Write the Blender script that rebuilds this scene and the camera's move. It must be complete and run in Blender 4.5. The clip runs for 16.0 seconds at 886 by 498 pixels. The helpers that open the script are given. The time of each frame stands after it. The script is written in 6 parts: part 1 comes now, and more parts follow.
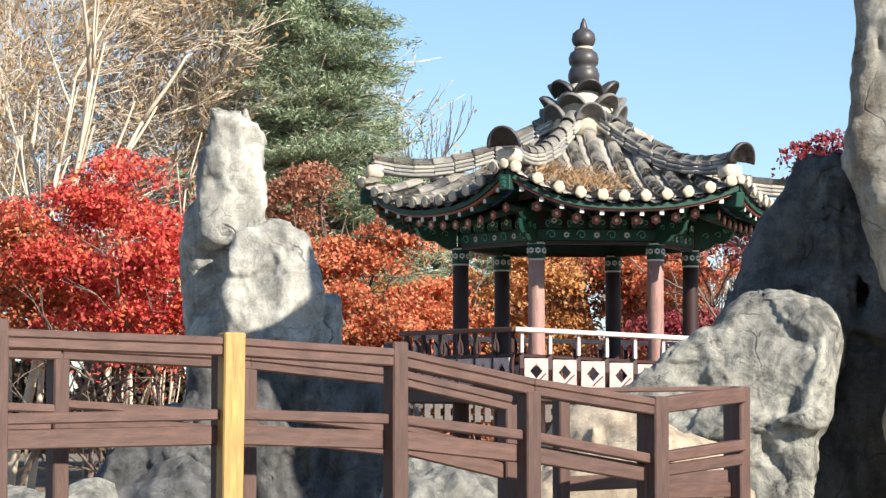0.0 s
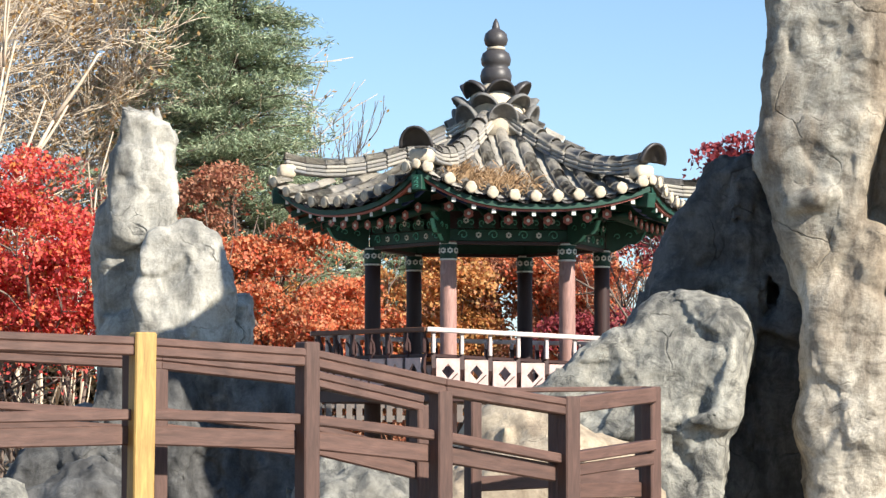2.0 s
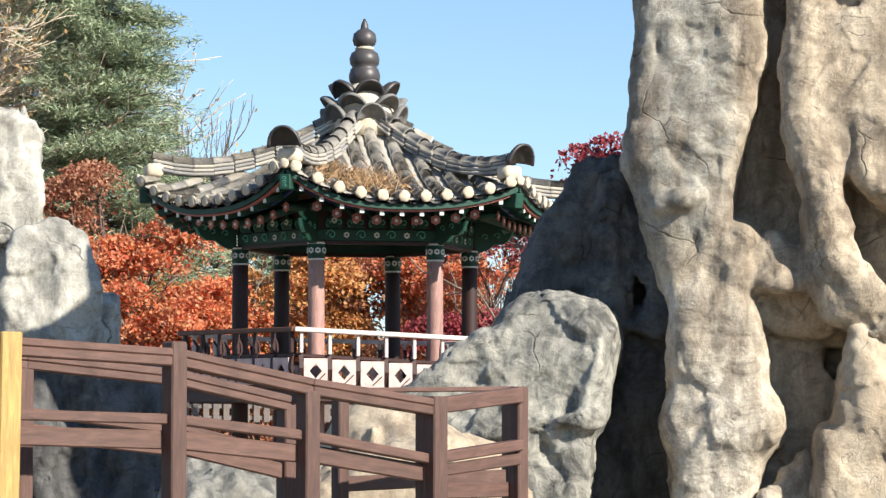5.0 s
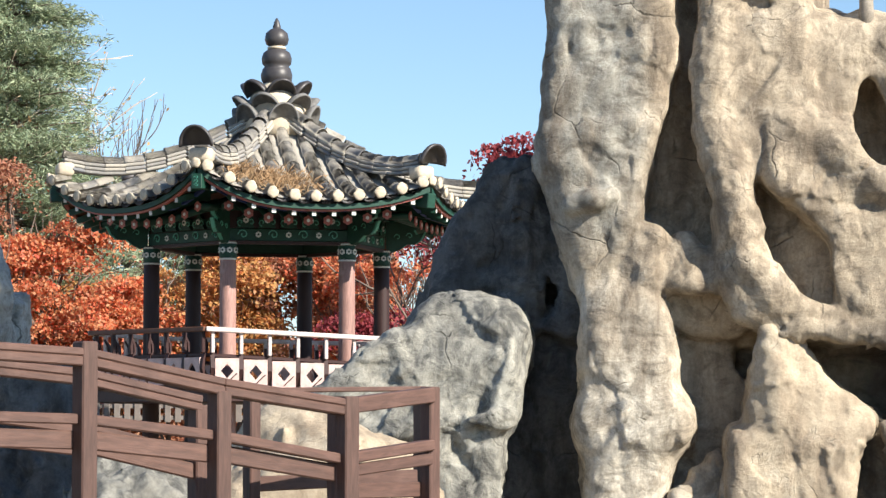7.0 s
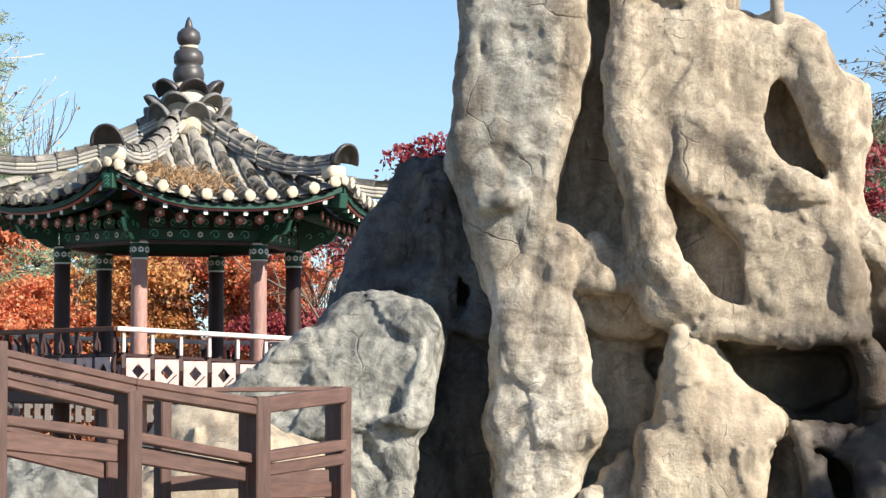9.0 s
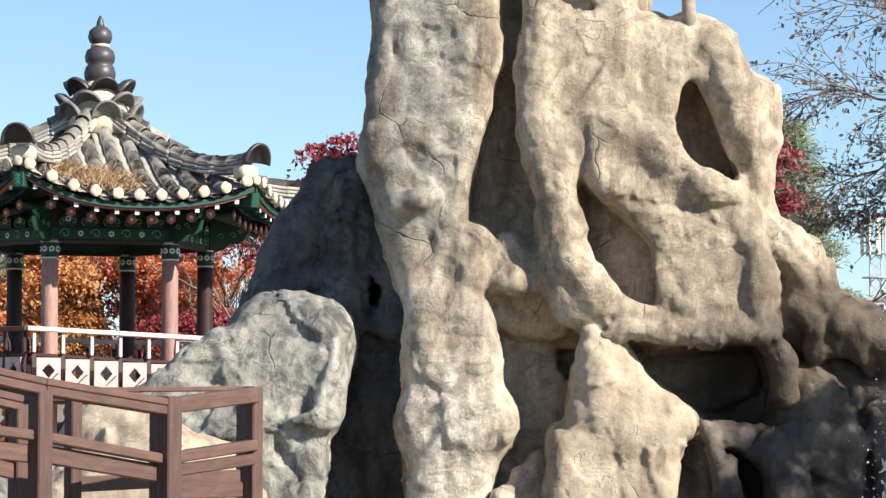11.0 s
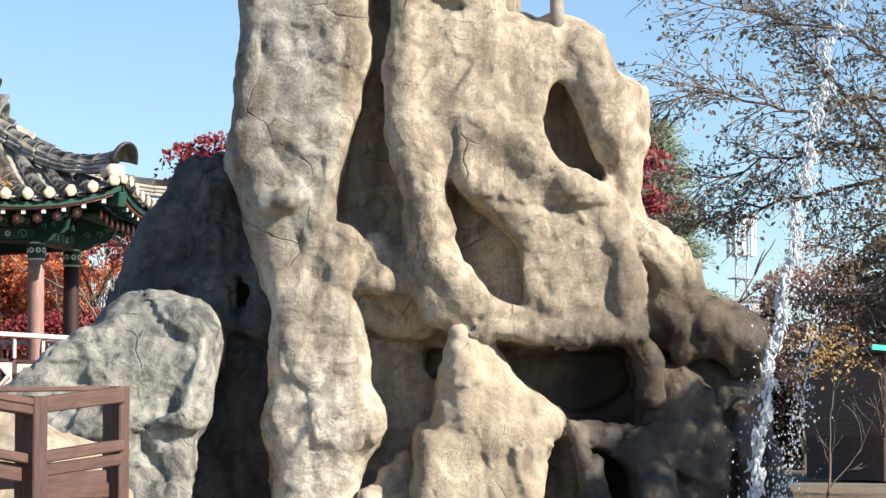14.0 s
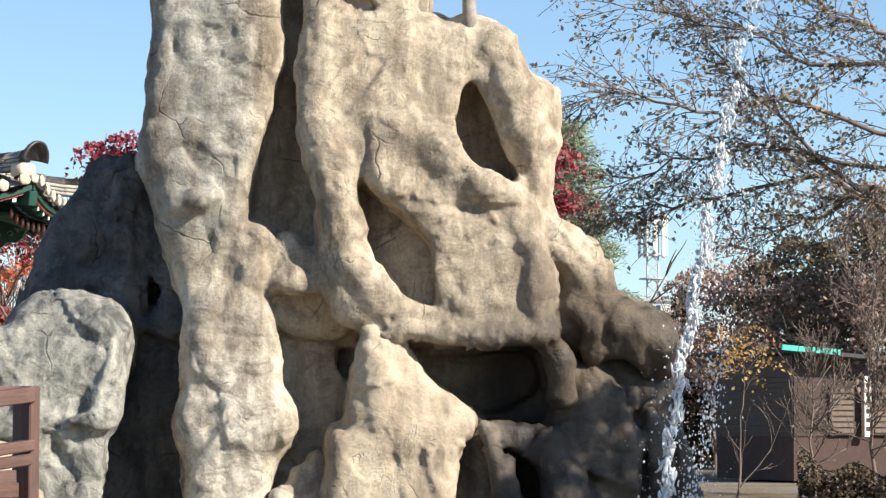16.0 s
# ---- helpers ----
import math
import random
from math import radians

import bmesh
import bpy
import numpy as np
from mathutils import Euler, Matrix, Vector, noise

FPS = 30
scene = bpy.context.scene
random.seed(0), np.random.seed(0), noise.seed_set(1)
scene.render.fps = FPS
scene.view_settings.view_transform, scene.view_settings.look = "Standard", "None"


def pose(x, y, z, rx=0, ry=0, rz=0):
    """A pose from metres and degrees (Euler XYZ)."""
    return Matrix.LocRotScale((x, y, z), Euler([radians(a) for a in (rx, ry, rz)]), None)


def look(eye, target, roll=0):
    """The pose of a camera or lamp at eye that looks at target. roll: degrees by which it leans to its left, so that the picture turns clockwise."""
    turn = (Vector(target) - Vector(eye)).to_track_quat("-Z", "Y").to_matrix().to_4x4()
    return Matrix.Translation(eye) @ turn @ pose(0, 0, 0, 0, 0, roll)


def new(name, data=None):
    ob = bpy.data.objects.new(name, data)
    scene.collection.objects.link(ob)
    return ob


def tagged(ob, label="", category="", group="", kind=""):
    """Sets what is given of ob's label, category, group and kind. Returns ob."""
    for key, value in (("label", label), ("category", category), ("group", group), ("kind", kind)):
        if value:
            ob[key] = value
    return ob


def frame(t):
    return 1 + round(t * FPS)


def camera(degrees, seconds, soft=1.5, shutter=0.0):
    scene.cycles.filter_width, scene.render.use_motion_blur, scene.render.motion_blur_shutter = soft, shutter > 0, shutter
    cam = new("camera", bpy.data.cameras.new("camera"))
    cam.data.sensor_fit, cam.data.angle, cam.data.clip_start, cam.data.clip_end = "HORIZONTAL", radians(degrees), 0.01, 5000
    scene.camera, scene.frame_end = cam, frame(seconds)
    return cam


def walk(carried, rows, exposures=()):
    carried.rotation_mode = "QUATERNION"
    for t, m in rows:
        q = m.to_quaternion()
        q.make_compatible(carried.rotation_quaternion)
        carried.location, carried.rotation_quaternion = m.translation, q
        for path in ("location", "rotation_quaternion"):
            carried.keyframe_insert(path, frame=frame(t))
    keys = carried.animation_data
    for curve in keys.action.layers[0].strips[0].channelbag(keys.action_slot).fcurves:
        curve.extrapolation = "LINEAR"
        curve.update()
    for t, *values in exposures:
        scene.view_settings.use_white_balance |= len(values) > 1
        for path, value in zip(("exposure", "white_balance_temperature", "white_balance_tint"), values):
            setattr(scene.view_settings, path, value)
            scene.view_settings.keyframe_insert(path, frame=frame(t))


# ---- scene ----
# The camera stands still on a tripod with a long lens and pans slowly to the right.
EYE = 1.5
cam = camera(18.0, 16.0, soft=1.4)
PAN0, PAN1, UP = 7.222, -7.222, 3.572  # degrees: heading at the start and the end, and the upward tilt
walk(cam, [(0.5 * i, pose(0, 0, EYE, 90 + UP, 0, PAN0 + (PAN1 - PAN0) * i / 32)) for i in range(33)])

# ---- world, sun, exposure ----
SUN_TO = Vector((0.80, -0.60, 0.0)).normalized()
SUN_EL = 32.0
world = bpy.data.worlds.new("world")
scene.world = world
world.use_nodes = True
wn = world.node_tree.nodes
wl = world.node_tree.links
sky = wn.new("ShaderNodeTexSky")
sky.sky_type = "NISHITA"
sky.sun_disc = False
sky.sun_elevation = radians(SUN_EL)
sky.sun_rotation = math.atan2(SUN_TO.x, SUN_TO.y)
sky.air_density = 1.0
sky.dust_density = 0.05
sky.ozone_density = 4.0
wc = wn.new("ShaderNodeTexCoord")
wm = wn.new("ShaderNodeMapping")
wm.inputs["Location"].default_value = (0, 0, 0.02)  # the clear, deep blue of higher air comes lower down
wv = wn.new("ShaderNodeVectorMath")
wv.operation = "NORMALIZE"
wl.new(wc.outputs["Generated"], wm.inputs[0])
wl.new(wm.outputs[0], wv.inputs[0])
wl.new(wv.outputs[0], sky.inputs[0])
wl.new(sky.outputs[0], wn["Background"].inputs[0])
wn["Background"].inputs[1].default_value = 0.09
sun = new("sun", bpy.data.lights.new("sun", "SUN"))
sun.data.energy = 5.0
sun.data.angle = radians(0.55)
sun.data.color = (1.0, 0.93, 0.82)
sd = SUN_TO * math.cos(radians(SUN_EL)) + Vector((0, 0, math.sin(radians(SUN_EL))))
sun.matrix_world = look(sd * 60, (0, 0, 0))
scene.view_settings.exposure = 0.88


# ---- shared makers ----
def spot(az, dist, z=0.0):
    """The pose of a thing az thousandths of a radian to the right of north, that faces the camera."""
    a = az / 1000
    return Matrix.Translation((dist * math.sin(a), dist * math.cos(a), z)) @ Matrix.Rotation(-a, 4, "Z")


def empty(name, m, label, category, group="", kind=""):
    ob = new(name)
    ob.matrix_world = m
    ob.empty_display_size = 0.2
    return tagged(ob, label, category, group, kind)


def mesh_of(name, bm, material, smooth=False):
    me = bpy.data.meshes.new(name)
    bm.to_mesh(me)
    bm.free()
    for p in me.polygons:
        p.use_smooth = smooth
    for m in (material if isinstance(material, (list, tuple)) else [material]):
        me.materials.append(m)
    return me


def part(name, bm, material, parent=None, label="", smooth=False, m=None):
    ob = new(name, bm if isinstance(bm, bpy.types.Mesh) else mesh_of(name, bm, material, smooth))
    if parent is not None:
        ob.parent = parent
    if m is not None:
        ob.matrix_basis = m
    if label:
        ob["label"] = label
    return ob


def box(bm, lo, hi, m=None, bevel=0.0):
    c = [(lo[i] + hi[i]) / 2 for i in range(3)]
    s = [abs(hi[i] - lo[i]) for i in range(3)]
    mm = Matrix.Translation(c) @ Matrix.Diagonal((*s, 1))
    if m is not None:
        mm = m @ mm
    r = bmesh.ops.create_cube(bm, size=1, matrix=mm)
    if bevel:
        es = list({e for v in r["verts"] for e in v.link_edges})
        bmesh.ops.bevel(bm, geom=es, offset=bevel, segments=1, affect="EDGES")
    return r


def beam(bm, a, b, w, h, up=(0, 0, 1), bevel=0.0):
    """A squared timber from a to b, w wide and h high."""
    a, b = Vector(a), Vector(b)
    d = b - a
    x = d.normalized()
    y = Vector(up).cross(x).normalized()
    z = x.cross(y)
    m = Matrix((x, y, z)).transposed().to_4x4()
    m.translation = (a + b) / 2
    return box(bm, (-d.length / 2, -w / 2, -h / 2), (d.length / 2, w / 2, h / 2), m, bevel)


def tube(bm, a, b, ra, rb, n=8, caps=True):
    a, b = Vector(a), Vector(b)
    d = b - a
    q = d.to_track_quat("Z", "Y").to_matrix().to_4x4()
    q.translation = (a + b) / 2
    return bmesh.ops.create_cone(bm, cap_ends=caps, segments=n, radius1=ra, radius2=rb, depth=d.length, matrix=q)


def lathe(bm, prof, n=24, m=None):
    """A turned body from (radius, height) pairs."""
    rings = []
    for r, z in prof:
        rings.append([bm.verts.new((r * math.cos(2 * math.pi * i / n), r * math.sin(2 * math.pi * i / n), z)) for i in range(n)])
    for p, q in zip(rings, rings[1:]):
        for i in range(n):
            bm.faces.new((p[i], p[(i + 1) % n], q[(i + 1) % n], q[i]))
    bm.faces.new(rings[0][::-1])
    bm.faces.new(rings[-1])
    if m is not None:
        bmesh.ops.transform(bm, matrix=m, verts=[v for r in rings for v in r])
# ---- materials ----
def mat(name, rough=0.7, metal=0.0):
    m = bpy.data.materials.new(name)
    m.use_nodes = True
    n = m.node_tree.nodes
    b = n["Principled BSDF"]
    b.inputs["Roughness"].default_value = rough
    b.inputs["Metallic"].default_value = metal
    return m, n, m.node_tree.links, b


def ramp(n, l, fac, stops):
    r = n.new("ShaderNodeValToRGB")
    e = r.color_ramp.elements
    while len(e) < len(stops):
        e.new(0.5)
    for k, (p, c) in zip(e, stops):
        k.position, k.color = p, (*c, 1)
    l.new(fac, r.inputs[0])
    return r.outputs[0]


def noisy(n, l, scale, detail=4.0, rough=0.6, coords="Object", stretch=(1, 1, 1), distort=0.0, kind="FBM"):
    tc = n.new("ShaderNodeTexCoord")
    mp = n.new("ShaderNodeMapping")
    mp.inputs["Scale"].default_value = stretch
    l.new(tc.outputs[coords], mp.inputs[0])
    t = n.new("ShaderNodeTexNoise")
    t.noise_type = kind
    t.inputs["Scale"].default_value = scale
    t.inputs["Detail"].default_value = detail
    t.inputs["Roughness"].default_value = rough
    t.inputs["Distortion"].default_value = distort
    l.new(mp.outputs[0], t.inputs[0])
    return t.outputs[0]


def mix(n, l, fac, a, b, kind="MIX"):
    m = n.new("ShaderNodeMix")
    m.data_type, m.blend_type = "RGBA", kind
    for src, i in ((fac, 0), (a, 6), (b, 7)):
        if isinstance(src, (int, float)):
            m.inputs[i].default_value = src
        elif isinstance(src, tuple):
            m.inputs[i].default_value = (*src, 1)
        else:
            l.new(src, m.inputs[i])
    return m.outputs[2]


def bump(n, l, b, heights):
    """Chain bumps of (socket, strength, distance) into the shader's normal."""
    last = None
    for s, k, d in heights:
        u = n.new("ShaderNodeBump")
        u.inputs["Strength"].default_value = k
        u.inputs["Distance"].default_value = d
        l.new(s, u.inputs["Height"])
        if last is not None:
            l.new(last, u.inputs["Normal"])
        last = u.outputs[0]
    l.new(last, b.inputs["Normal"])


def zone(n, l, axis, lo, hi, wob):
    """0 below lo and 1 above hi along an axis of the thing, with a ragged border."""
    tc = n.new("ShaderNodeTexCoord")
    sp = n.new("ShaderNodeSeparateXYZ")
    l.new(tc.outputs["Object"], sp.inputs[0])
    ad = n.new("ShaderNodeMath")
    ad.operation = "MULTIPLY_ADD"
    l.new(noisy(n, l, 1.7, 5, 0.6), ad.inputs[0])
    ad.inputs[1].default_value = wob
    l.new(sp.outputs["XYZ".index(axis)], ad.inputs[2])
    mr = n.new("ShaderNodeMapRange")
    mr.interpolation_type = "SMOOTHSTEP"
    mr.inputs["From Min"].default_value = lo + wob / 2
    mr.inputs["From Max"].default_value = hi + wob / 2
    l.new(ad.outputs[0], mr.inputs[0])
    return mr.outputs[0]


def times(n, l, a, b):
    m = n.new("ShaderNodeMath")
    m.operation = "MULTIPLY"
    l.new(a, m.inputs[0])
    l.new(b, m.inputs[1])
    return m.outputs[0]


def rock_mat(name, light, dark, stain, lichen, great=False, mottle=0.0):
    """Sprayed artificial stone: cloudy tone, run-off stains, hairline cracks and sandy relief."""
    m, n, l, b = mat(name, 0.9)
    big = noisy(n, l, 1.1, 5, 0.6, distort=0.4)
    base = ramp(n, l, big, [(0.3, dark), (0.62, light)])
    if great:
        grey = times(n, l, zone(n, l, "X", -0.35, -0.75, 0.5), zone(n, l, "Z", 2.7, 3.5, 0.5))
        base = mix(n, l, grey, base, ramp(n, l, noisy(n, l, 2.4, 6, 0.7), [(0.35, (0.33, 0.315, 0.27)), (0.65, (0.58, 0.55, 0.465))]))
        cream = times(n, l, zone(n, l, "X", 0.0, -0.5, 0.4), zone(n, l, "Z", 3.0, 2.2, 0.5))
        base = mix(n, l, cream, base, ramp(n, l, noisy(n, l, 2.0, 6, 0.7), [(0.3, (0.62, 0.54, 0.42)), (0.6, (0.82, 0.75, 0.62))]))
    runs = noisy(n, l, 1.0, 6, 0.65, stretch=(3.2, 3.2, 0.55))
    base = mix(n, l, ramp(n, l, runs, [(0.44, (0, 0, 0)), (0.66, (0.85, 0.85, 0.85))]), base, stain)
    pale = noisy(n, l, 2.3, 6, 0.7)
    base = mix(n, l, ramp(n, l, pale, [(0.56, (0, 0, 0)), (0.72, (0.6, 0.6, 0.6))]), base, lichen)
    if mottle:
        blot = noisy(n, l, 4.2, 9, 0.75, distort=0.8)
        base = mix(n, l, ramp(n, l, blot, [(0.47, (0, 0, 0)), (0.6, (mottle, mottle, mottle))]), base, tuple(v * 0.55 for v in stain))
    beds = noisy(n, l, 1.5, 7, 0.68, stretch=(0.8, 0.8, 3.4), distort=0.5)
    base = mix(n, l, 0.35, base, ramp(n, l, beds, [(0.32, (0.62, 0.6, 0.57)), (0.5, (0.92, 0.92, 0.92)), (0.7, (1, 1, 1))]), "MULTIPLY")
    grain = noisy(n, l, 38, 3, 0.7)
    base = mix(n, l, 0.35, base, ramp(n, l, grain, [(0.3, (0.35, 0.33, 0.3)), (0.7, (1, 1, 1))]), "MULTIPLY")
    tc = n.new("ShaderNodeTexCoord")
    wob = n.new("ShaderNodeTexNoise")
    wob.inputs["Scale"].default_value = 1.6
    wob.inputs["Detail"].default_value = 5
    l.new(tc.outputs["Object"], wob.inputs[0])
    wm = mix(n, l, 0.22, tc.outputs["Object"], wob.outputs[1], "LINEAR_LIGHT")
    vo = n.new("ShaderNodeTexVoronoi")
    vo.feature = "DISTANCE_TO_EDGE"
    vo.inputs["Scale"].default_value = 1.15
    l.new(wm, vo.inputs["Vector"])
    gate = ramp(n, l, noisy(n, l, 0.9, 3), [(0.55, (1, 1, 1)), (0.63, (0, 0, 0))])
    line = ramp(n, l, vo.outputs[0], [(0.0, (0, 0, 0)), (0.012, (1, 1, 1))])
    crack = mix(n, l, gate, line, (1, 1, 1))
    # a second, finer net of hairlines, broken into short runs
    vf = n.new("ShaderNodeTexVoronoi")
    vf.feature = "DISTANCE_TO_EDGE"
    vf.inputs["Scale"].default_value = 3.1
    l.new(mix(n, l, 0.3, tc.outputs["Object"], wob.outputs[1], "LINEAR_LIGHT"), vf.inputs["Vector"])
    gate = ramp(n, l, noisy(n, l, 2.3, 4, 0.6), [(0.56, (1, 1, 1)), (0.64, (0, 0, 0))])
    line = ramp(n, l, vf.outputs[0], [(0.0, (0.25, 0.25, 0.25)), (0.012, (1, 1, 1))])
    crack = mix(n, l, 1.0, crack, mix(n, l, gate, line, (1, 1, 1)), "MULTIPLY")
    base = mix(n, l, 0.6, base, crack, "MULTIPLY")
    if great:
        # wetted stone, darkened beyond its wetness to hold the shade at the foot
        wet_shade = times(n, l, zone(n, l, "X", 0.9, 1.9, 0.9), zone(n, l, "Z", 2.7, 2.15, 0.7))
        base = mix(n, l, wet_shade, base, ramp(n, l, noisy(n, l, 3.0, 6, 0.7), [(0.35, (0.01, 0.008, 0.007)), (0.75, (0.055, 0.036, 0.024))]))
        # damp stone on the snout, with the shade there mixed into its brown
        damp_shade = times(n, l, zone(n, l, "X", 1.9, 2.5, 0.6), zone(n, l, "Z", 3.1, 2.5, 0.5))
        base = mix(n, l, damp_shade, base, ramp(n, l, noisy(n, l, 3.4, 6, 0.7), [(0.35, (0.035, 0.026, 0.018)), (0.7, (0.15, 0.112, 0.075))]))
        l.new(ramp(n, l, wet_shade, [(0, (0.9, 0.9, 0.9)), (1, (0.6, 0.6, 0.6))]), b.inputs["Roughness"])
    seams = noisy(n, l, 1.9, 7, 0.6, distort=0.7, kind="RIDGED_MULTIFRACTAL")
    base = mix(n, l, 0.55, base, ramp(n, l, seams, [(0.45, (1, 1, 1)), (0.95, (0.36, 0.33, 0.29))]), "MULTIPLY")
    mid = noisy(n, l, 4.5, 10, 0.72, distort=0.3)
    base = mix(n, l, 0.4, base, ramp(n, l, mid, [(0.36, (0.55, 0.52, 0.48)), (0.5, (1, 1, 1))]), "MULTIPLY")
    l.new(base, b.inputs["Base Color"])
    wear = noisy(n, l, 19, 8, 0.8, distort=0.2)
    strata = noisy(n, l, 1.7, 6, 0.6, stretch=(1, 1, 2.0), distort=0.9)
    chips = noisy(n, l, 2.6, 8, 0.62, distort=0.5, kind="RIDGED_MULTIFRACTAL")
    bump(n, l, b, [(crack, 0.7, 0.025), (strata, 0.25, 0.08), (chips, 0.4, 0.035), (mid, 0.6, 0.035), (wear, 0.5, 0.014), (grain, 0.4, 0.007)])
    return m


def plain(name, c, rough=0.6, vary=0.25, scale=9.0, metal=0.0, bumpk=0.2):
    m, n, l, b = mat(name, rough, metal)
    a = noisy(n, l, scale, 5, 0.65)
    f = noisy(n, l, scale * 7, 3, 0.6)
    lo = tuple(v * (1 - vary) for v in c)
    hi = tuple(min(1, v * (1 + vary)) for v in c)
    col = ramp(n, l, a, [(0.3, lo), (0.7, hi)])
    l.new(mix(n, l, 0.3, col, ramp(n, l, f, [(0.3, lo), (0.7, hi)])), b.inputs["Base Color"])
    bump(n, l, b, [(f, bumpk, 0.004)])
    return m


def wood_mat(name, c, along="X", pale=(0.5, 0.42, 0.34), wear=0.5):
    """Stained timber: grain along its length, knots of tone, and worn pale patches."""
    m, n, l, b = mat(name, 0.62)
    st = {"X": (0.12, 1, 1), "Y": (1, 0.12, 1), "Z": (1, 1, 0.12)}[along]
    g = noisy(n, l, 34, 4, 0.7, stretch=st, distort=0.6)
    big = noisy(n, l, 2.2, 5, 0.6)
    col = ramp(n, l, g, [(0.3, tuple(v * 0.62 for v in c)), (0.7, tuple(v * 1.25 for v in c))])
    oi = n.new("ShaderNodeObjectInfo")
    tone = ramp(n, l, oi.outputs["Random"], [(0, (0.8, 0.8, 0.8)), (1, (1, 1, 1))])
    col = mix(n, l, 1.0, col, tone, "MULTIPLY")
    col = mix(n, l, ramp(n, l, big, [(0.55, (0, 0, 0)), (0.8, (wear, wear, wear))]), col, pale)
    l.new(col, b.inputs["Base Color"])
    bump(n, l, b, [(g, 0.35, 0.006)])
    return m


def leaf_mat(name, cols, trans=0.35):
    """Leaves that vary from one to the next, and let some light through."""
    m, n, l, b = mat(name, 0.6)
    g = n.new("ShaderNodeNewGeometry")
    k = len(cols)
    c = ramp(n, l, g.outputs["Random Per Island"], [(i / max(1, k - 1), v) for i, v in enumerate(cols)])
    w = noisy(n, l, 1.3, 3, 0.5)
    c = mix(n, l, 0.5, c, ramp(n, l, w, [(0.35, (0.55, 0.5, 0.5)), (0.65, (1, 1, 1))]), "MULTIPLY")
    l.new(c, b.inputs["Base Color"])
    t = n.new("ShaderNodeBsdfTranslucent")
    l.new(c, t.inputs[0])
    x = n.new("ShaderNodeMixShader")
    x.inputs[0].default_value = trans
    l.new(b.outputs[0], x.inputs[1])
    l.new(t.outputs[0], x.inputs[2])
    l.new(x.outputs[0], n["Material Output"].inputs[0])
    return m


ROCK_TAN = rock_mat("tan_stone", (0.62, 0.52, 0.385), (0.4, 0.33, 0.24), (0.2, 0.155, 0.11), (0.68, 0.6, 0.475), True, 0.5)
ROCK_CREAM = rock_mat("cream_stone", (0.62, 0.52, 0.38), (0.42, 0.34, 0.245), (0.29, 0.225, 0.16), (0.72, 0.65, 0.52))
ROCK_PALE = rock_mat("pale_grey_stone", (0.6, 0.575, 0.5), (0.38, 0.37, 0.33), (0.15, 0.15, 0.14), (0.62, 0.6, 0.52), mottle=0.4)
ROCK_GREY = rock_mat("grey_stone", (0.5, 0.48, 0.405), (0.27, 0.265, 0.235), (0.12, 0.12, 0.112), (0.52, 0.51, 0.44), mottle=0.75)
# dark grey stone whose colour is lowered further to stand for shade
ROCK_SHADED = rock_mat("shaded_grey_stone", (0.19, 0.187, 0.178), (0.085, 0.085, 0.084), (0.042, 0.042, 0.042), (0.31, 0.305, 0.285), mottle=0.5)
FENCE_X = wood_mat("stained_rail_timber", (0.125, 0.066, 0.05), "X", (0.2, 0.122, 0.095))
FENCE_Z = wood_mat("stained_post_timber", (0.11, 0.058, 0.044), "Z", (0.18, 0.11, 0.086))
FRESH = wood_mat("fresh_pine_timber", (0.46, 0.29, 0.09), "Z", (0.52, 0.35, 0.13), 0.5)
PLASTER = plain("lime_plaster", (0.6, 0.51, 0.38), 0.85, 0.3, 8)
# column red darkened to near black for the shade under the roof
RED_SHADED = wood_mat("shaded_red_column_paint", (0.034, 0.012, 0.01), "Z", (0.06, 0.025, 0.02), 0.4)
# faded column red, made paler still to stand for sunlight
FADED_SUNLIT = wood_mat("faded_sunlit_red_paint", (0.42, 0.24, 0.2), "Z", (0.66, 0.5, 0.45), 0.95)
GREEN = plain("green_paint", (0.008, 0.055, 0.034), 0.55, 0.35, 12)
BARK = plain("bark", (0.16, 0.12, 0.095), 0.9, 0.4, 6, bumpk=0.6)
PALE_BARK = plain("pale_bark", (0.58, 0.475, 0.355), 0.9, 0.3, 5, bumpk=0.5)
DARK_RED = plain("dark_red_paint", (0.04, 0.014, 0.012), 0.55, 0.4, 10)
PINK = plain("faded_pink_paint", (0.62, 0.46, 0.42), 0.7, 0.3, 7)
RAIL_WHITE = plain("weathered_white_rail", (0.64, 0.54, 0.5), 0.7, 0.25, 6)
MINT = plain("pale_green_paint", (0.12, 0.42, 0.3), 0.5, 0.2, 14)
BLUE = plain("blue_paint", (0.03, 0.06, 0.2), 0.5, 0.3, 14)
WHITE = plain("white_paint", (0.72, 0.72, 0.66), 0.5, 0.12, 20)
ROSE = plain("rose_paint", (0.42, 0.13, 0.1), 0.5, 0.3, 16)
SOFFIT = plain("brown_soffit_paint", (0.13, 0.055, 0.03), 0.6, 0.4, 9)
TILE_DARK = plain("dark_glazed_tile", (0.055, 0.05, 0.05), 0.45, 0.3, 7)
CROWN = plain("weathered_crown_tile", (0.17, 0.165, 0.155), 0.7, 0.45, 8)
STRAW = plain("dry_straw", (0.4, 0.26, 0.14), 0.9, 0.35, 3)


